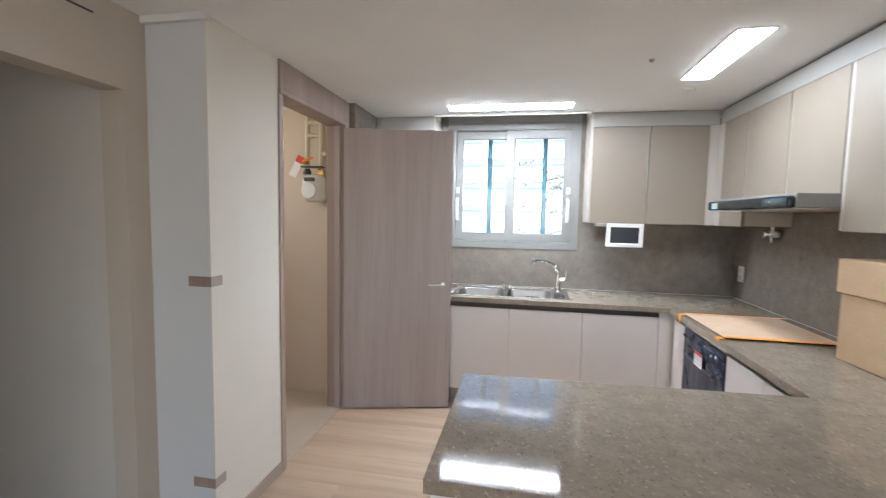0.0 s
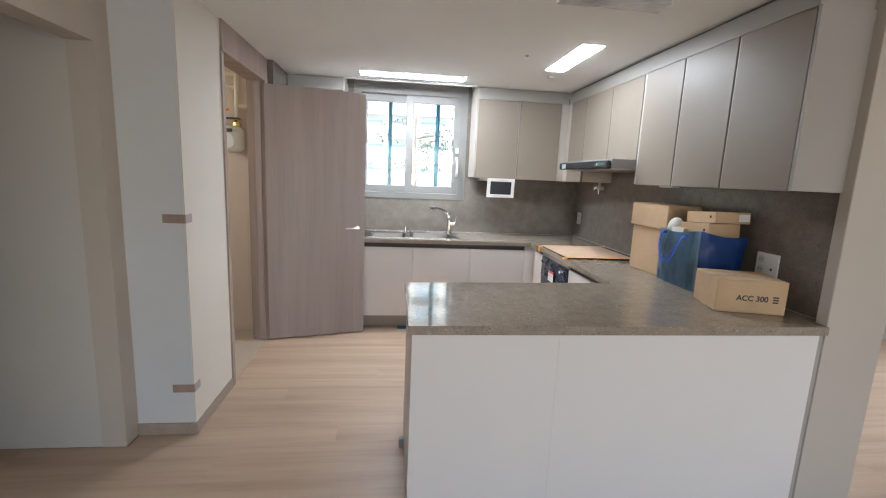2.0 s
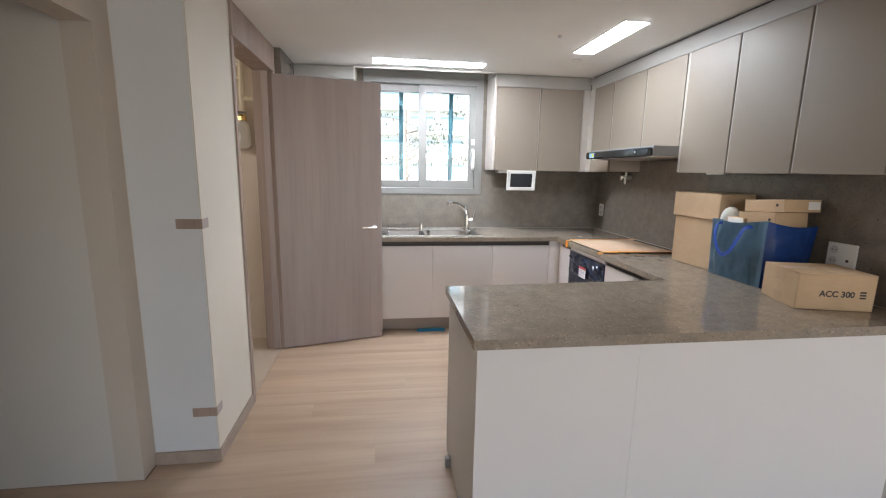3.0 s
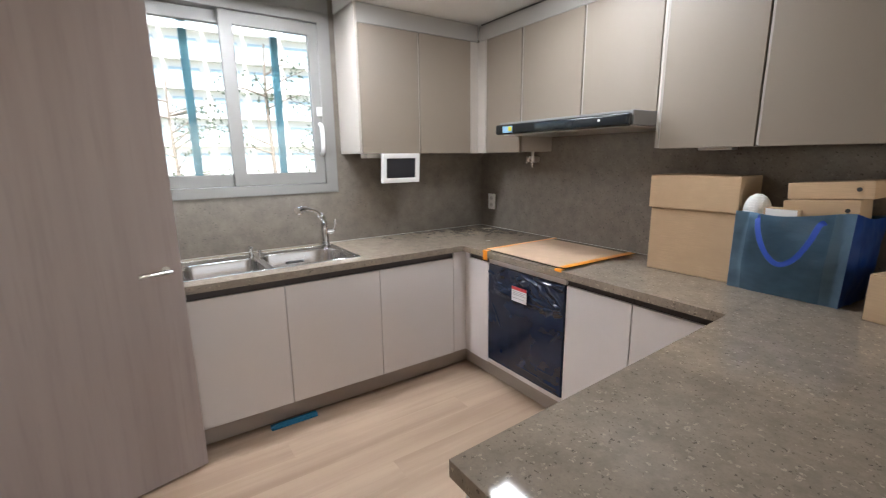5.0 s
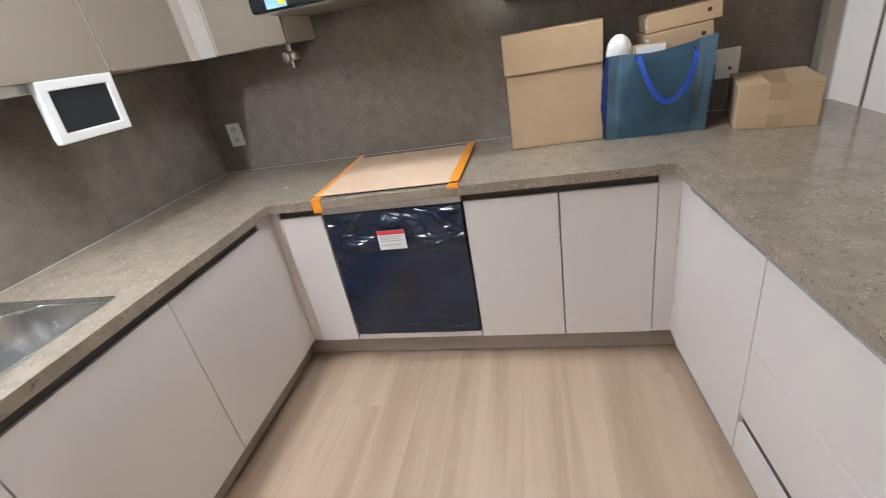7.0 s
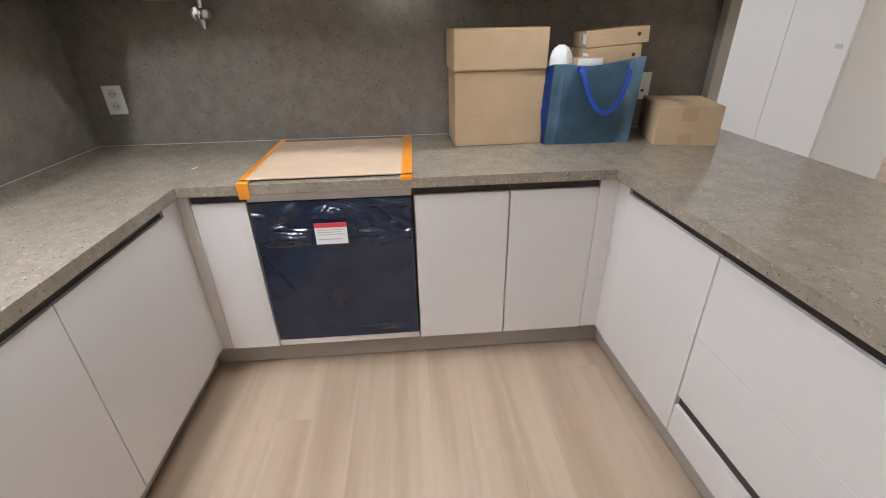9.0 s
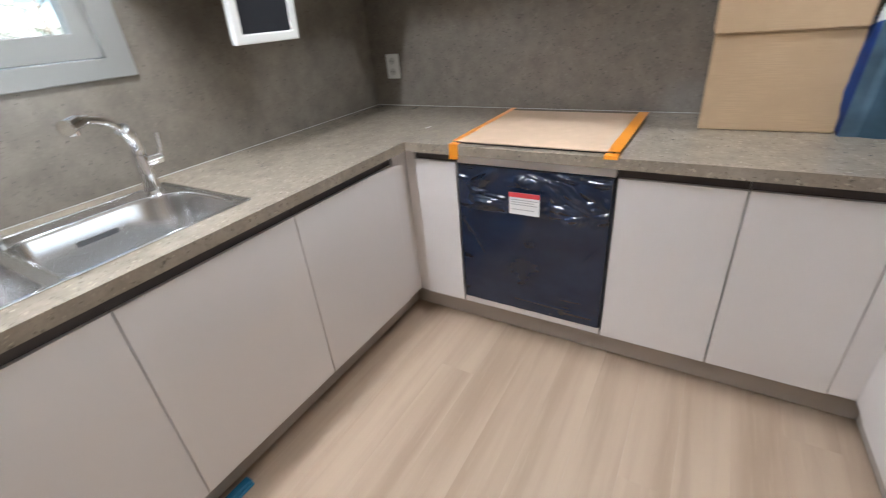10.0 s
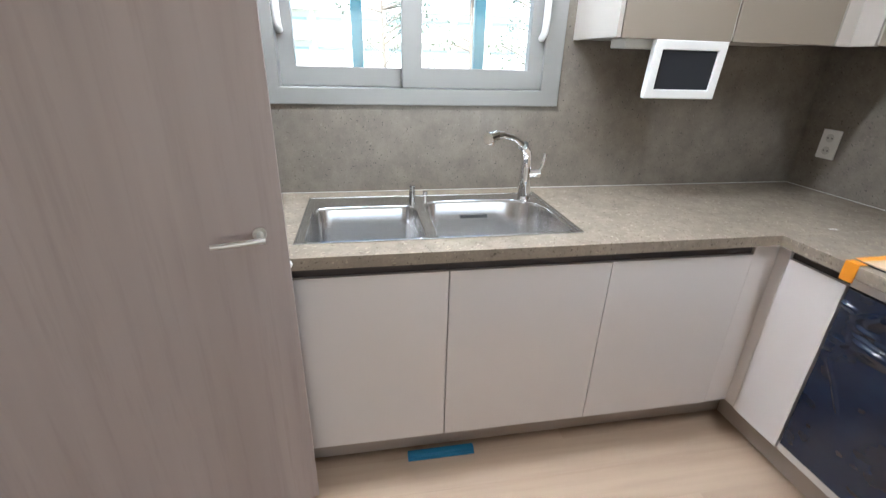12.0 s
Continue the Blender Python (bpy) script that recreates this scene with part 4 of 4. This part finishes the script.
block("back", (-0.13, 0.13, 0.0145, 0.03, 0.01, 0.178), M_PLASTIC, k, bevel=0.004, m=KM)
block("bracket", (0.545, 0.80, 3.565, 3.66, UZ0 - 0.03, UZ0 - 0.0005), M_PLASTIC, k, "white mounting bracket", 0.004)

# ---- sockets ----


def outlet(at, w_, h_, normal, label, holes):
    """A wall plate with round recesses; at is its middle on the wall."""
    o_ = thing("wall_socket", at, label, "socket", "wall sockets")
    sx = 1 if normal > 0 else -1
    x0, x1 = sorted((at[0] + 0.0005 * sx, at[0] + 0.011 * sx))
    block("plate", (x0, x1, at[1] - w_ / 2, at[1] + w_ / 2, at[2] - h_ / 2, at[2] + h_ / 2), M_PLASTIC, o_, bevel=0.004)
    xf = at[0] + 0.0112 * sx
    for dy, dz, r, mt in holes:
        bm = bmesh.new()
        cyl(bm, (xf - 0.001 * sx, at[1] + dy, at[2] + dz), (xf + 0.0006 * sx, at[1] + dy, at[2] + dz), r, n=24)
        hole = part("outlet", bm, mt, o_, smooth=True)
        if r > 0.012:
            for q in (-0.0085, 0.0085):
                bm = bmesh.new()
                cyl(bm, (xf, at[1] + dy + q, at[2] + dz), (xf + 0.0012 * sx, at[1] + dy + q, at[2] + dz), 0.003, n=10)
                part("pin_hole", bm, M_DARK, hole)


M_SOCK = plain("socket_face", (0.62, 0.62, 0.60), 0.4)
outlet((WE, 3.677, 1.045), 0.078, 0.12, -1, "white double wall socket on the stone splashback", ((0, 0.026, 0.017, M_SOCK), (0, -0.026, 0.017, M_SOCK)))
outlet((WW, 3.697, 1.042), 0.075, 0.125, 1, "white double wall socket on the stone side wall", ((0, 0.026, 0.017, M_SOCK), (0, -0.026, 0.017, M_SOCK)))
outlet((WE, 1.348, 1.037), 0.134, 0.118, -1, "white wall plate with two sockets and an antenna point", ((0.034, 0.026, 0.019, M_SOCK), (0.034, -0.026, 0.019, M_SOCK), (-0.032, -0.02, 0.007, M_DARK)))

# ---- boxes and bag on the worktop ----


def carton(name, at, size, turn, label, material=M_CARD, lid=True):
    """A closed cardboard box with flap joint; at is the middle of its base."""
    b_ = thing(name, at, label, "box")
    m_ = pose(*at, 0, 0, turn)
    bm = bmesh.new()
    box(bm, -size[0] / 2, size[0] / 2, -size[1] / 2, size[1] / 2, 0.0005, size[2] - 0.003, m=m_)
    soften(bm, 0.004, 2)
    part("box_body", bm, material, b_)
    if lid:
        for s_ in (-1, 1):
            bm = bmesh.new()
            box(bm, *sorted((s_ * 0.0012, s_ * (size[0] / 2 - 0.001))), -size[1] / 2 + 0.001, size[1] / 2 - 0.001, size[2] - 0.0029, size[2], m=m_)
            part("flap", bm, material, b_)
    return b_, m_


carton("cardboard_box", (1.514, 2.038, H), (0.222, 0.372, 0.298), 1.5, "plain brown cardboard box standing on the worktop")
b_, m_ = carton("cardboard_box", (1.504, 2.042, H + 0.2985), (0.232, 0.376, 0.150), 2.5, "plain brown cardboard box stacked on another box")
b_, m_ = carton("carton", (1.412, 1.250, H), (0.300, 0.245, 0.156), -15, "brown cardboard carton with black printing and packing tape")
for nm, dims in (("tape", (-0.1510, -0.1503, -0.03, 0.03, 0.098, 0.157)), ("tape", (-0.1510, 0.10, -0.03, 0.03, 0.1562, 0.1568)), ("tape", (-0.1510, -0.1503, -0.025, 0.028, 0.0, 0.05))):
    block(nm, dims, M_BROWN_TAPE, b_, "brown packing tape", 0, m_)
letters("ACC 300", 0.035, m_ @ pose(0.005, -0.1228, 0.070, 90, 0, 0), M_INK, b_)
for q in range(3):
    block("print_bar", (0.092, 0.116, -0.1232, -0.1224, 0.055 + q * 0.012, 0.062 + q * 0.012), M_INK, b_, bevel=0, m=m_)

bag = thing("shopping_bag", (1.46, 1.66, H), "large blue plastic shopping bag filled with small boxes", "bag")
# footprint and mouth of the bag, front on the west side
BB = [(1.370, 1.845), (1.360, 1.484), (1.578, 1.462), (1.590, 1.846)]
BT = [(1.350, 1.836), (1.348, 1.472), (1.592, 1.440), (1.602, 1.844)]


def bag_wall(i, j, n=26, m=20, span=(0.0, 1.0), press=0.0):
    """One film wall; press folds its upright margins back from the goods inside."""
    bm = bmesh.new()
    g_ = []
    a0, a1 = Vector((*BB[i], H + 0.001)), Vector((*BB[j], H + 0.001))
    b0, b1 = Vector((*BT[i], H + (0.338 if i == 1 else 0.318))), Vector((*BT[j], H + (0.338 if j == 1 else 0.318)))
    out = (a1 - a0).cross(Vector((0, 0, 1))).normalized()
    for v in range(m + 1):
        row = []
        for u in range(n + 1):
            s_, t_ = span[0] + (span[1] - span[0]) * u / n, v / m
            p_ = a0.lerp(a1, s_).lerp(b0.lerp(b1, s_), t_)
            e_ = math.sin(math.pi * s_)
            edge = min(s_, 1 - s_)
            fold = 0.15 + 0.05 * max(0.0, t_ - 0.7) / 0.3 + 0.012 * math.sin(t_ * 9 + i)
            back = -press * 0.55 * max(0.0, 1 - abs(edge - fold * 0.55) / (fold * 0.55)) if edge < fold * 1.1 else 0.0
            crump = 0.007 * noise.noise(p_ * 11) + 0.004 * noise.noise(p_ * 27)
            p_ = p_ + out * (min(1.0, e_ * 2) * (0.014 * math.sin(math.pi * t_) + crump) + back * (0.35 + 0.65 * t_)) + Vector((0, 0, -0.016 * e_ * t_ + 0.006 * t_ * noise.noise(p_ * 9)))
            row.append(bm.verts.new(p_))
        g_.append(row)
    for a, b in zip(g_, g_[1:]):
        for u in range(n):
            bm.faces.new((a[u], a[u + 1], b[u + 1], b[u]))
    bmesh.ops.solidify(bm, geom=bm.faces[:], thickness=0.002)
    return bm


front = part("front", bag_wall(0, 1, span=(0.125, 0.845), press=0.03), M_BAG_FRONT, bag, "steel blue translucent front", True)
part("fold", bag_wall(0, 1, 8, span=(0.0, 0.125), press=0.03), M_BAG_FOLD, front, "folded margin of the film, paler for the light it catches", True)
part("fold", bag_wall(0, 1, 8, span=(0.845, 1.0), press=0.03), M_BAG_FOLD, front, "folded margin of the film, paler for the light it catches", True)
part("back", bag_wall(2, 3), M_BAG_FRONT, bag, "steel blue translucent back", True)
part("side", bag_wall(1, 2), M_BAG_SIDE, bag, "bright blue side gusset", True)
part("side", bag_wall(3, 0), M_BAG_SIDE, bag, "bright blue side gusset", True)
bm = bmesh.new()
cells(bm, [1.376, 1.574], [1.488, 1.832], lambda x, y: True, H + 0.0005, H + 0.004)
part("base", bm, M_BAG_SIDE, bag)


def strap(pts, w_, th):
    """A flat band through a few points; its width runs along the tangent's side in y and z."""
    bm = bmesh.new()
    path = smooth_path(pts, 8)
    prev = None
    for i, p_ in enumerate(path):
        d_ = (path[min(i + 1, len(path) - 1)] - path[max(i - 1, 0)]).normalized()
        nrm = Vector((-1, 0, 0))
        side = d_.cross(nrm).normalized() * (w_ / 2)
        q = [bm.verts.new(p_ + side), bm.verts.new(p_ - side), bm.verts.new(p_ - side + nrm * th), bm.verts.new(p_ + side + nrm * th)]
        if prev:
            for a in range(4):
                bm.faces.new((prev[a], prev[(a + 1) % 4], q[(a + 1) % 4], q[a]))
        else:
            bm.faces.new(q[::-1])
        prev = q
    bm.faces.new(prev)
    return bm


part("handle", strap([(1.340, 1.748, H + 0.300), (1.303, 1.740, H + 0.296), (1.282, 1.722, H + 0.235), (1.275, 1.690, H + 0.175), (1.272, 1.648, H + 0.144), (1.274, 1.604, H + 0.170), (1.281, 1.570, H + 0.235), (1.300, 1.554, H + 0.294), (1.338, 1.548, H + 0.302)], 0.018, 0.002), M_HANDLE, bag, "blue webbing handle", True)
part("handle", strap([(1.612, 1.745, H + 0.312), (1.622, 1.735, H + 0.24), (1.626, 1.690, H + 0.165), (1.626, 1.640, H + 0.138), (1.626, 1.600, H + 0.160), (1.622, 1.560, H + 0.235), (1.612, 1.552, H + 0.310)], 0.018, 0.002), M_HANDLE, bag, "blue webbing handle", True)


def slim_box(at, size, turn, tilt, label):
    b2 = thing("small_box", at, label, "box", "small boxes in the bag")
    m2 = pose(*at, 0, tilt, turn) if isinstance(tilt, (int, float)) else pose(*at, tilt[0], tilt[1], turn)
    block("box_body", (-size[0] / 2, size[0] / 2, -size[1] / 2, size[1] / 2, 0, size[2]), M_CARD, b2, bevel=0.002, m=m2)
    return b2, m2


slim_box((1.485, 1.645, H + 0.006), (0.15, 0.25, 0.288), 0, 0, "brown cardboard box at the bottom of the bag")
b2, m2 = slim_box((1.478, 1.585, H + 0.296), (0.19, 0.215, 0.078), 3, (-4, 0), "brown cardboard box lying on top in the bag")
block("label", (-0.085, -0.035, 0.1076, 0.1084, 0.012, 0.062), M_PAPER, b2, "white printed label", 0, m2)
for q in range(4):
    block("label_print", (-0.08, -0.04, 0.1085, 0.109, 0.018 + q * 0.010, 0.022 + q * 0.010), M_GREYINK, b2, bevel=0, m=m2)
bm = bmesh.new()
cyl(bm, (-0.0945, -0.075, 0.042), (-0.0956, -0.075, 0.042), 0.0075, n=16)
bm.transform(m2)
part("finger_hole", bm, M_INK, b2, "dark finger hole")
b2, m2 = slim_box((1.50, 1.565, H + 0.378), (0.19, 0.245, 0.060), -3, (-4, 0), "flat brown cardboard box stacked above the bag")
bm = bmesh.new()
cyl(bm, (-0.0945, -0.082, 0.033), (-0.0956, -0.082, 0.033), 0.0075, n=16)
bm.transform(m2)
part("finger_hole", bm, M_INK, b2, "dark finger hole")
block("label", (0.03, 0.09, -0.1233, -0.1226, 0.012, 0.05), M_PAPER, b2, "white printed label", 0, m2)
block("label", (-0.085, -0.04, 0.1226, 0.1234, 0.012, 0.05), M_PAPER, b2, "white printed label", 0, m2)
b2, m2 = slim_box((1.392, 1.690, H + 0.2945), (0.06, 0.115, 0.042), 0, 0, "small white paper box in the bag")
block("label", (-0.0312, -0.0302, -0.05, 0.05, 0.004, 0.040), M_PAPER, b2, "white paper face", 0, m2)
bm = bmesh.new()
for i in range(16):
    a = i / 16
    cyl(bm, (1.42, 1.79 + 0.0, H + 0.228 + 0.155 * a), (1.42, 1.79, H + 0.228 + 0.155 * (a + 1 / 16)), 0.046 * math.sqrt(max(0.05, 1 - max(0, (a - 0.55) / 0.47) ** 2)), 0.050 * math.sqrt(max(0.03, 1 - max(0, (a + 1 / 16 - 0.55) / 0.47) ** 2)) if a < 0.9 else 0.012, 22)
solid("foam_roll", bm, M_FOAM, "white ribbed foam net roll sticking out of the bag", "packing", smooth=False)

# ---- blue strip on the floor ----
bl = thing("plastic_strip", (-0.09, 3.26, 0), "blue plastic strip lying on the floor by the plinth", "strip")
bm = bmesh.new()
box(bm, -0.213, 0.032, 3.243, 3.272, 0.0005, 0.020)
box(bm, -0.213, 0.032, 3.236, 3.262, 0.0005, 0.010)
soften(bm, 0.004, 2)
part("bar", bm, M_BLUE, bl)
block("ridge", (-0.205, 0.024, 3.244, 3.249, 0.0204, 0.024), M_BLUE, bl, bevel=0.001)

# ---- pillar edge guards ----
for z in (1.150, 0.256):
    g_ = thing("corner_tag", (-1.29, 1.62, z), "brown wood-look sample strip wrapped round the pillar corner", "sample strip", "pillar sample strips")
    block("face", (-1.395, -1.2865, 1.6195, 1.6215, z - 0.022, z + 0.022), M_FRAME, g_, bevel=0.0005)
    block("return", (-1.2878, -1.2862, 1.6216, 1.69, z - 0.022, z + 0.022), M_DOOR, g_, bevel=0.0005)

# ---- ceiling lamps ----
for nm, dims in (("north", (-0.572, 0.312, 3.194, 3.330)), ("east", (0.852, 0.992, 2.072, 2.742))):
    l_ = thing("ceiling_light", ((dims[0] + dims[1]) / 2, (dims[2] + dims[3]) / 2, CEIL), "lit white flat LED ceiling light", "ceiling light", "ceiling lights")
    x0, x1, y0, y1 = dims
    bm = bmesh.new()
    cells(bm, [x0 - 0.008, x0, x1, x1 + 0.008], [y0 - 0.008, y0, y1, y1 + 0.008], lambda x, y: not (x0 < x < x1 and y0 < y < y1), CEIL - 0.005, CEIL - 0.0005)
    soften(bm, 0.001)
    part("frame", bm, M_PANEL, l_)
    block("diffuser", (x0 + 0.0005, x1 - 0.0005, y0 + 0.0005, y1 - 0.0005, CEIL - 0.008, CEIL - 0.001), M_LED_NORTH if nm == "north" else M_LED, l_, "glowing white diffuser", 0)
pl = thing("ceiling_fitting", (0.70, 1.42, CEIL), "ceiling fitting still wrapped in clear plastic film", "ceiling light")
bm = bmesh.new()
box(bm, 0.46, 0.96, 1.36, 1.47, CEIL - 0.022, CEIL - 0.0005)
bmesh.ops.subdivide_edges(bm, edges=bm.edges[:], cuts=6, use_grid_fill=True)
for v in bm.verts:
    if v.co.z < CEIL - 0.01:
        v.co.z += 0.006 * noise.noise(v.co * 22)
part("wrap", bm, M_CLEAR, pl, smooth=True)
bm = bmesh.new()
cyl(bm, (0.602, 2.40, CEIL - 0.012), (0.602, 2.40, CEIL - 0.0005), 0.009, 0.012, 18)
solid("ceiling_sensor", bm, M_GREY, "tiny grey sensor set in the ceiling", "sensor", smooth=True)
bm = bmesh.new()
cyl(bm, (0.965, 2.95, CEIL - 0.012), (0.965, 2.95, CEIL - 0.0005), 0.024, 0.032, 24)
solid("sprinkler_cover", bm, M_PLASTIC, "small round white sprinkler cover on the ceiling", "sprinkler", smooth=True)

# ---- utility room ----
gm = thing("gas_meter", (-1.58, 3.13, 1.535), "white gas meter with pipes on the utility room wall", "gas meter")
bm = bmesh.new()
box(bm, -1.668, -1.490, 3.055, 3.1985, 1.530, 1.738)
soften(bm, 0.052, 5)
body = part("body", bm, M_METER, gm, smooth=True)
bm = bmesh.new()
cyl(bm, (-1.595, 3.056, 1.618), (-1.595, 3.047, 1.618), 0.062, 0.058, 28)
part("face", bm, M_PAPER, body, "round white face", True)
block("dial", (-1.630, -1.545, 3.044, 3.0545, 1.685, 1.712), M_DARK, body, "dark counter window", 0.003)
for x in (-1.645, -1.535):
    bm = bmesh.new()
    tube(bm, smooth_path([(x, 3.13, 1.735), (x, 3.13, 1.80), (x, 3.14, 2.0), (x, 3.14, 2.230)], 5), 0.018, 14)
    part("pipe", bm, M_CREAM_PIPE, gm, "cream gas pipe", True)
    bm = bmesh.new()
    cyl(bm, (x, 3.13, 1.740), (x, 3.13, 1.768), 0.030, 0.030, 6)
    cyl(bm, (x, 3.13, 1.768), (x, 3.13, 1.782), 0.024, 0.021, 14)
    part("union_nut", bm, M_BRASS if x > -1.6 else M_DARK, gm, "metal union nut")
for x0, x1, z in ((-1.645, -1.535, 2.13), (-1.645, -1.535, 2.035), (-1.535, -1.402, 1.895)):
    bm = bmesh.new()
    cyl(bm, (x0, 3.14, z), (x1, 3.14, z), 0.016, n=14)
    part("cross_pipe", bm, M_CREAM_PIPE, gm, "cream gas pipe", True)
    bm = bmesh.new()
    cyl(bm, (x0 + 0.022, 3.14, z), (x0 + 0.045, 3.14, z), 0.021, n=14)
    part("collar", bm, M_CREAM_PIPE, gm, smooth=True)
bm = bmesh.new()
cyl(bm, (-1.645, 3.09, 1.835), (-1.645, 3.135, 1.835), 0.022)
part("valve", bm, M_BRASS, gm, smooth=True)
bm = bmesh.new()
box(bm, -0.012, 0.075, -0.006, 0.006, -0.009, 0.009, m=pose(-1.645, 3.083, 1.838, 0, -20, 0))
soften(bm, 0.004)
part("valve_lever", bm, M_ORANGE, gm, "orange valve lever")
block("top_bar", (-1.672, -1.51, 3.07, 3.15, 1.790, 1.800), M_DARK, gm, "dark bracket bar", 0.003)
TG = pose(-1.715, 3.10, 1.80, 0, 28, 0)
tg = block("tag", (-0.03, 0.03, 0, 0.003, -0.085, 0.085), M_PAPER, gm, "white and red paper tag", 0, TG)
block("tag_band", (-0.03, 0.03, -0.0015, -0.0003, 0.03, 0.085), M_RED, tg, bevel=0, m=TG)

# ---- closet in the living room ----
cl = thing("closet", (3.2, -0.74, 0), "white built-in closet with film patches on its door corners", "closet")
block("body", (2.432, 4.05, -1.03, -0.452, 0, CEIL - 0.001), M_PANEL, cl)
block("gap_shade_strip", (3.612, 3.652, -0.4515, -0.444, 0.06, CEIL - 0.03), M_RECESS, cl, "dark strip standing in for the shaded gap between the closet doors", 0)
for x0, x1 in ((2.432, 2.982), (2.986, 3.611), (3.653, 4.05)):
    dr = block("door", (x0, x1, -0.450, -0.430, 0.06, CEIL - 0.03), M_PANEL, cl, bevel=0.003)
    if x0 < 2.6:
        block("film_patch", (x0 + 0.045, x0 + 0.105, -0.4295, -0.4285, 1.115, 1.145), M_CLEAR, dr, "clear film patch", 0)
structure("wall_living", (3.842, 4.599, -2.25, -2.12, 0, 2.5), M_TAN_WALL, "beige wall of the living room beyond the closet", "wall")
structure("door_2_jamb", (3.70, 3.841, -2.27, -2.10, 0, 2.06), M_FRAME, "taupe wood-look door jamb beside the beige wall", "door frame", 0.003)

# ---- outdoors ----
structure("ground", (-400, 400, -400, 400, -9.2, -9.0), M_GROUND, "green and grey ground far below the window", "ground")


def apartment(cx, cy, w_, d_, floors, cols, turn):
    a_ = thing("apartment_building", (cx, cy, -9), "pale concrete apartment block with rows of windows", "building")
    m2 = pose(cx, cy, -9, 0, 0, turn)
    hgt = floors * 2.9
    bm = bmesh.new()
    box(bm, -w_ / 2, w_ / 2, -d_ / 2, d_ / 2, 0, hgt, m=m2)
    part("wall", bm, M_FACADE, a_)
    bm = bmesh.new()
    box(bm, -w_ / 2 - 0.3, w_ / 2 + 0.3, -d_ / 2 - 0.3, d_ / 2 + 0.3, hgt + 0.01, hgt + 0.8, m=m2)
    part("roof", bm, M_FACADE, a_)
    pitch = w_ / cols
    bm = bmesh.new()
    box(bm, -pitch * 0.36, pitch * 0.36, -0.15, -0.02, -0.75, 0.85)
    win = mesh("window", bm, M_FACADE_WIN)
    bm = bmesh.new()
    box(bm, -pitch * 0.46, pitch * 0.46, -0.9, -0.02, -1.35, -0.95)
    bal = mesh("balcony", bm, M_FACADE)
    for f_ in range(floors):
        for c_ in range(cols):
            for nm, me in (("window", win), ("balcony", bal)):
                ob = new(nm, me)
                ob.parent = a_
                ob.matrix_parent_inverse = Matrix.Translation((-cx, -cy, 9))
                ob.matrix_basis = m2 @ Matrix.Translation((-w_ / 2 + (c_ + 0.5) * pitch, -d_ / 2, f_ * 2.9 + 1.6))


apartment(3, 62, 46, 12, 10, 12, -6)


def tree(x, y, z, h, spread, seed):
    rnd = random.Random(seed)
    t_ = thing("tree", (x, y, z), "leafy green tree outside the kitchen window", "tree", "trees outside")
    bm = bmesh.new()
    tube(bm, smooth_path([(x, y, z), (x + 0.1, y, z + h * 0.4), (x - 0.1, y + 0.1, z + h * 0.75), (x, y, z + h * 0.95)], 4), [0.22 - 0.014 * i for i in range(13)], 9)
    tips = []
    for i in range(16):
        b0 = Vector((x, y, z + h * rnd.uniform(0.35, 0.85)))
        a = rnd.uniform(0, 6.28)
        r = spread * rnd.uniform(0.45, 1.0)
        b1 = b0 + Vector((r * math.cos(a), r * math.sin(a), rnd.uniform(0.2, 1.6)))
        tube(bm, [b0, b0.lerp(b1, 0.5) + Vector((0, 0, 0.15)), b1], [0.07, 0.045, 0.015], 6)
        tips += [b0.lerp(b1, 0.55), b0.lerp(b1, 0.8), b1]
    part("trunk", bm, M_BARK, t_, smooth=True)
    vs, fs = [], []
    for c_ in tips:
        for _ in range(8):
            p_ = c_ + Vector((rnd.gauss(0, 0.45), rnd.gauss(0, 0.45), rnd.gauss(0, 0.35)))
            q = Euler((rnd.uniform(0, 6), rnd.uniform(0, 6), rnd.uniform(0, 6))).to_matrix()
            k_ = len(vs)
            s_ = rnd.uniform(0.10, 0.2)
            vs += [p_ + q @ Vector(o_) * s_ for o_ in ((-1, 0, 0), (0, -0.5, 0.1), (1, 0, 0), (0, 0.5, 0.1))]
            fs.append((k_, k_ + 1, k_ + 2, k_ + 3))
    me = bpy.data.meshes.new("crown")
    me.from_pydata(vs, [], fs)
    me.materials.append(M_LEAF)
    ob = new("crown", me)
    ob.parent = t_
    ob.matrix_parent_inverse = Matrix.Translation((-x, -y, -z))


tree(7.2, 34, -9, 19.0, 4.2, 1)
tree(13.5, 38, -9, 17.0, 4.5, 2)
tree(1.6, 40, -9, 17.5, 4.0, 3)

# ---- floor planks ----
PLW, PLL = 0.145, 2.42
FLOOR = bpy.data.objects["floor"]
plank_mesh = {}


def plank(x0, x1, y0, y1):
    key = (round(x1 - x0, 3), round(y1 - y0, 3))
    if key not in plank_mesh:
        bm = bmesh.new()
        box(bm, 0, key[0] - 0.0001, 0, key[1] - 0.0003, -0.0084, 0)
        plank_mesh[key] = mesh("floor_plank", bm, M_PLANK)
    ob = new("floor_plank", plank_mesh[key])
    ob.parent = FLOOR
    ob.location = (x0, y0, 0)


rnd = random.Random(5)
row_n = 0
y = -4.14
while y < 3.3:
    x = -3.0 - (row_n * 0.93 % PLL)
    while x < 4.59:
        x0, x1 = max(x, -3.39 if 0.04 < y < 1.5 else -1.57), min(x + PLL, 4.59)
        if x1 - x0 > 0.02:
            plank(round(x0, 3), round(x1, 3), y, y + PLW)
        x += PLL
    row_n += 1
    y = round(y + PLW, 4)
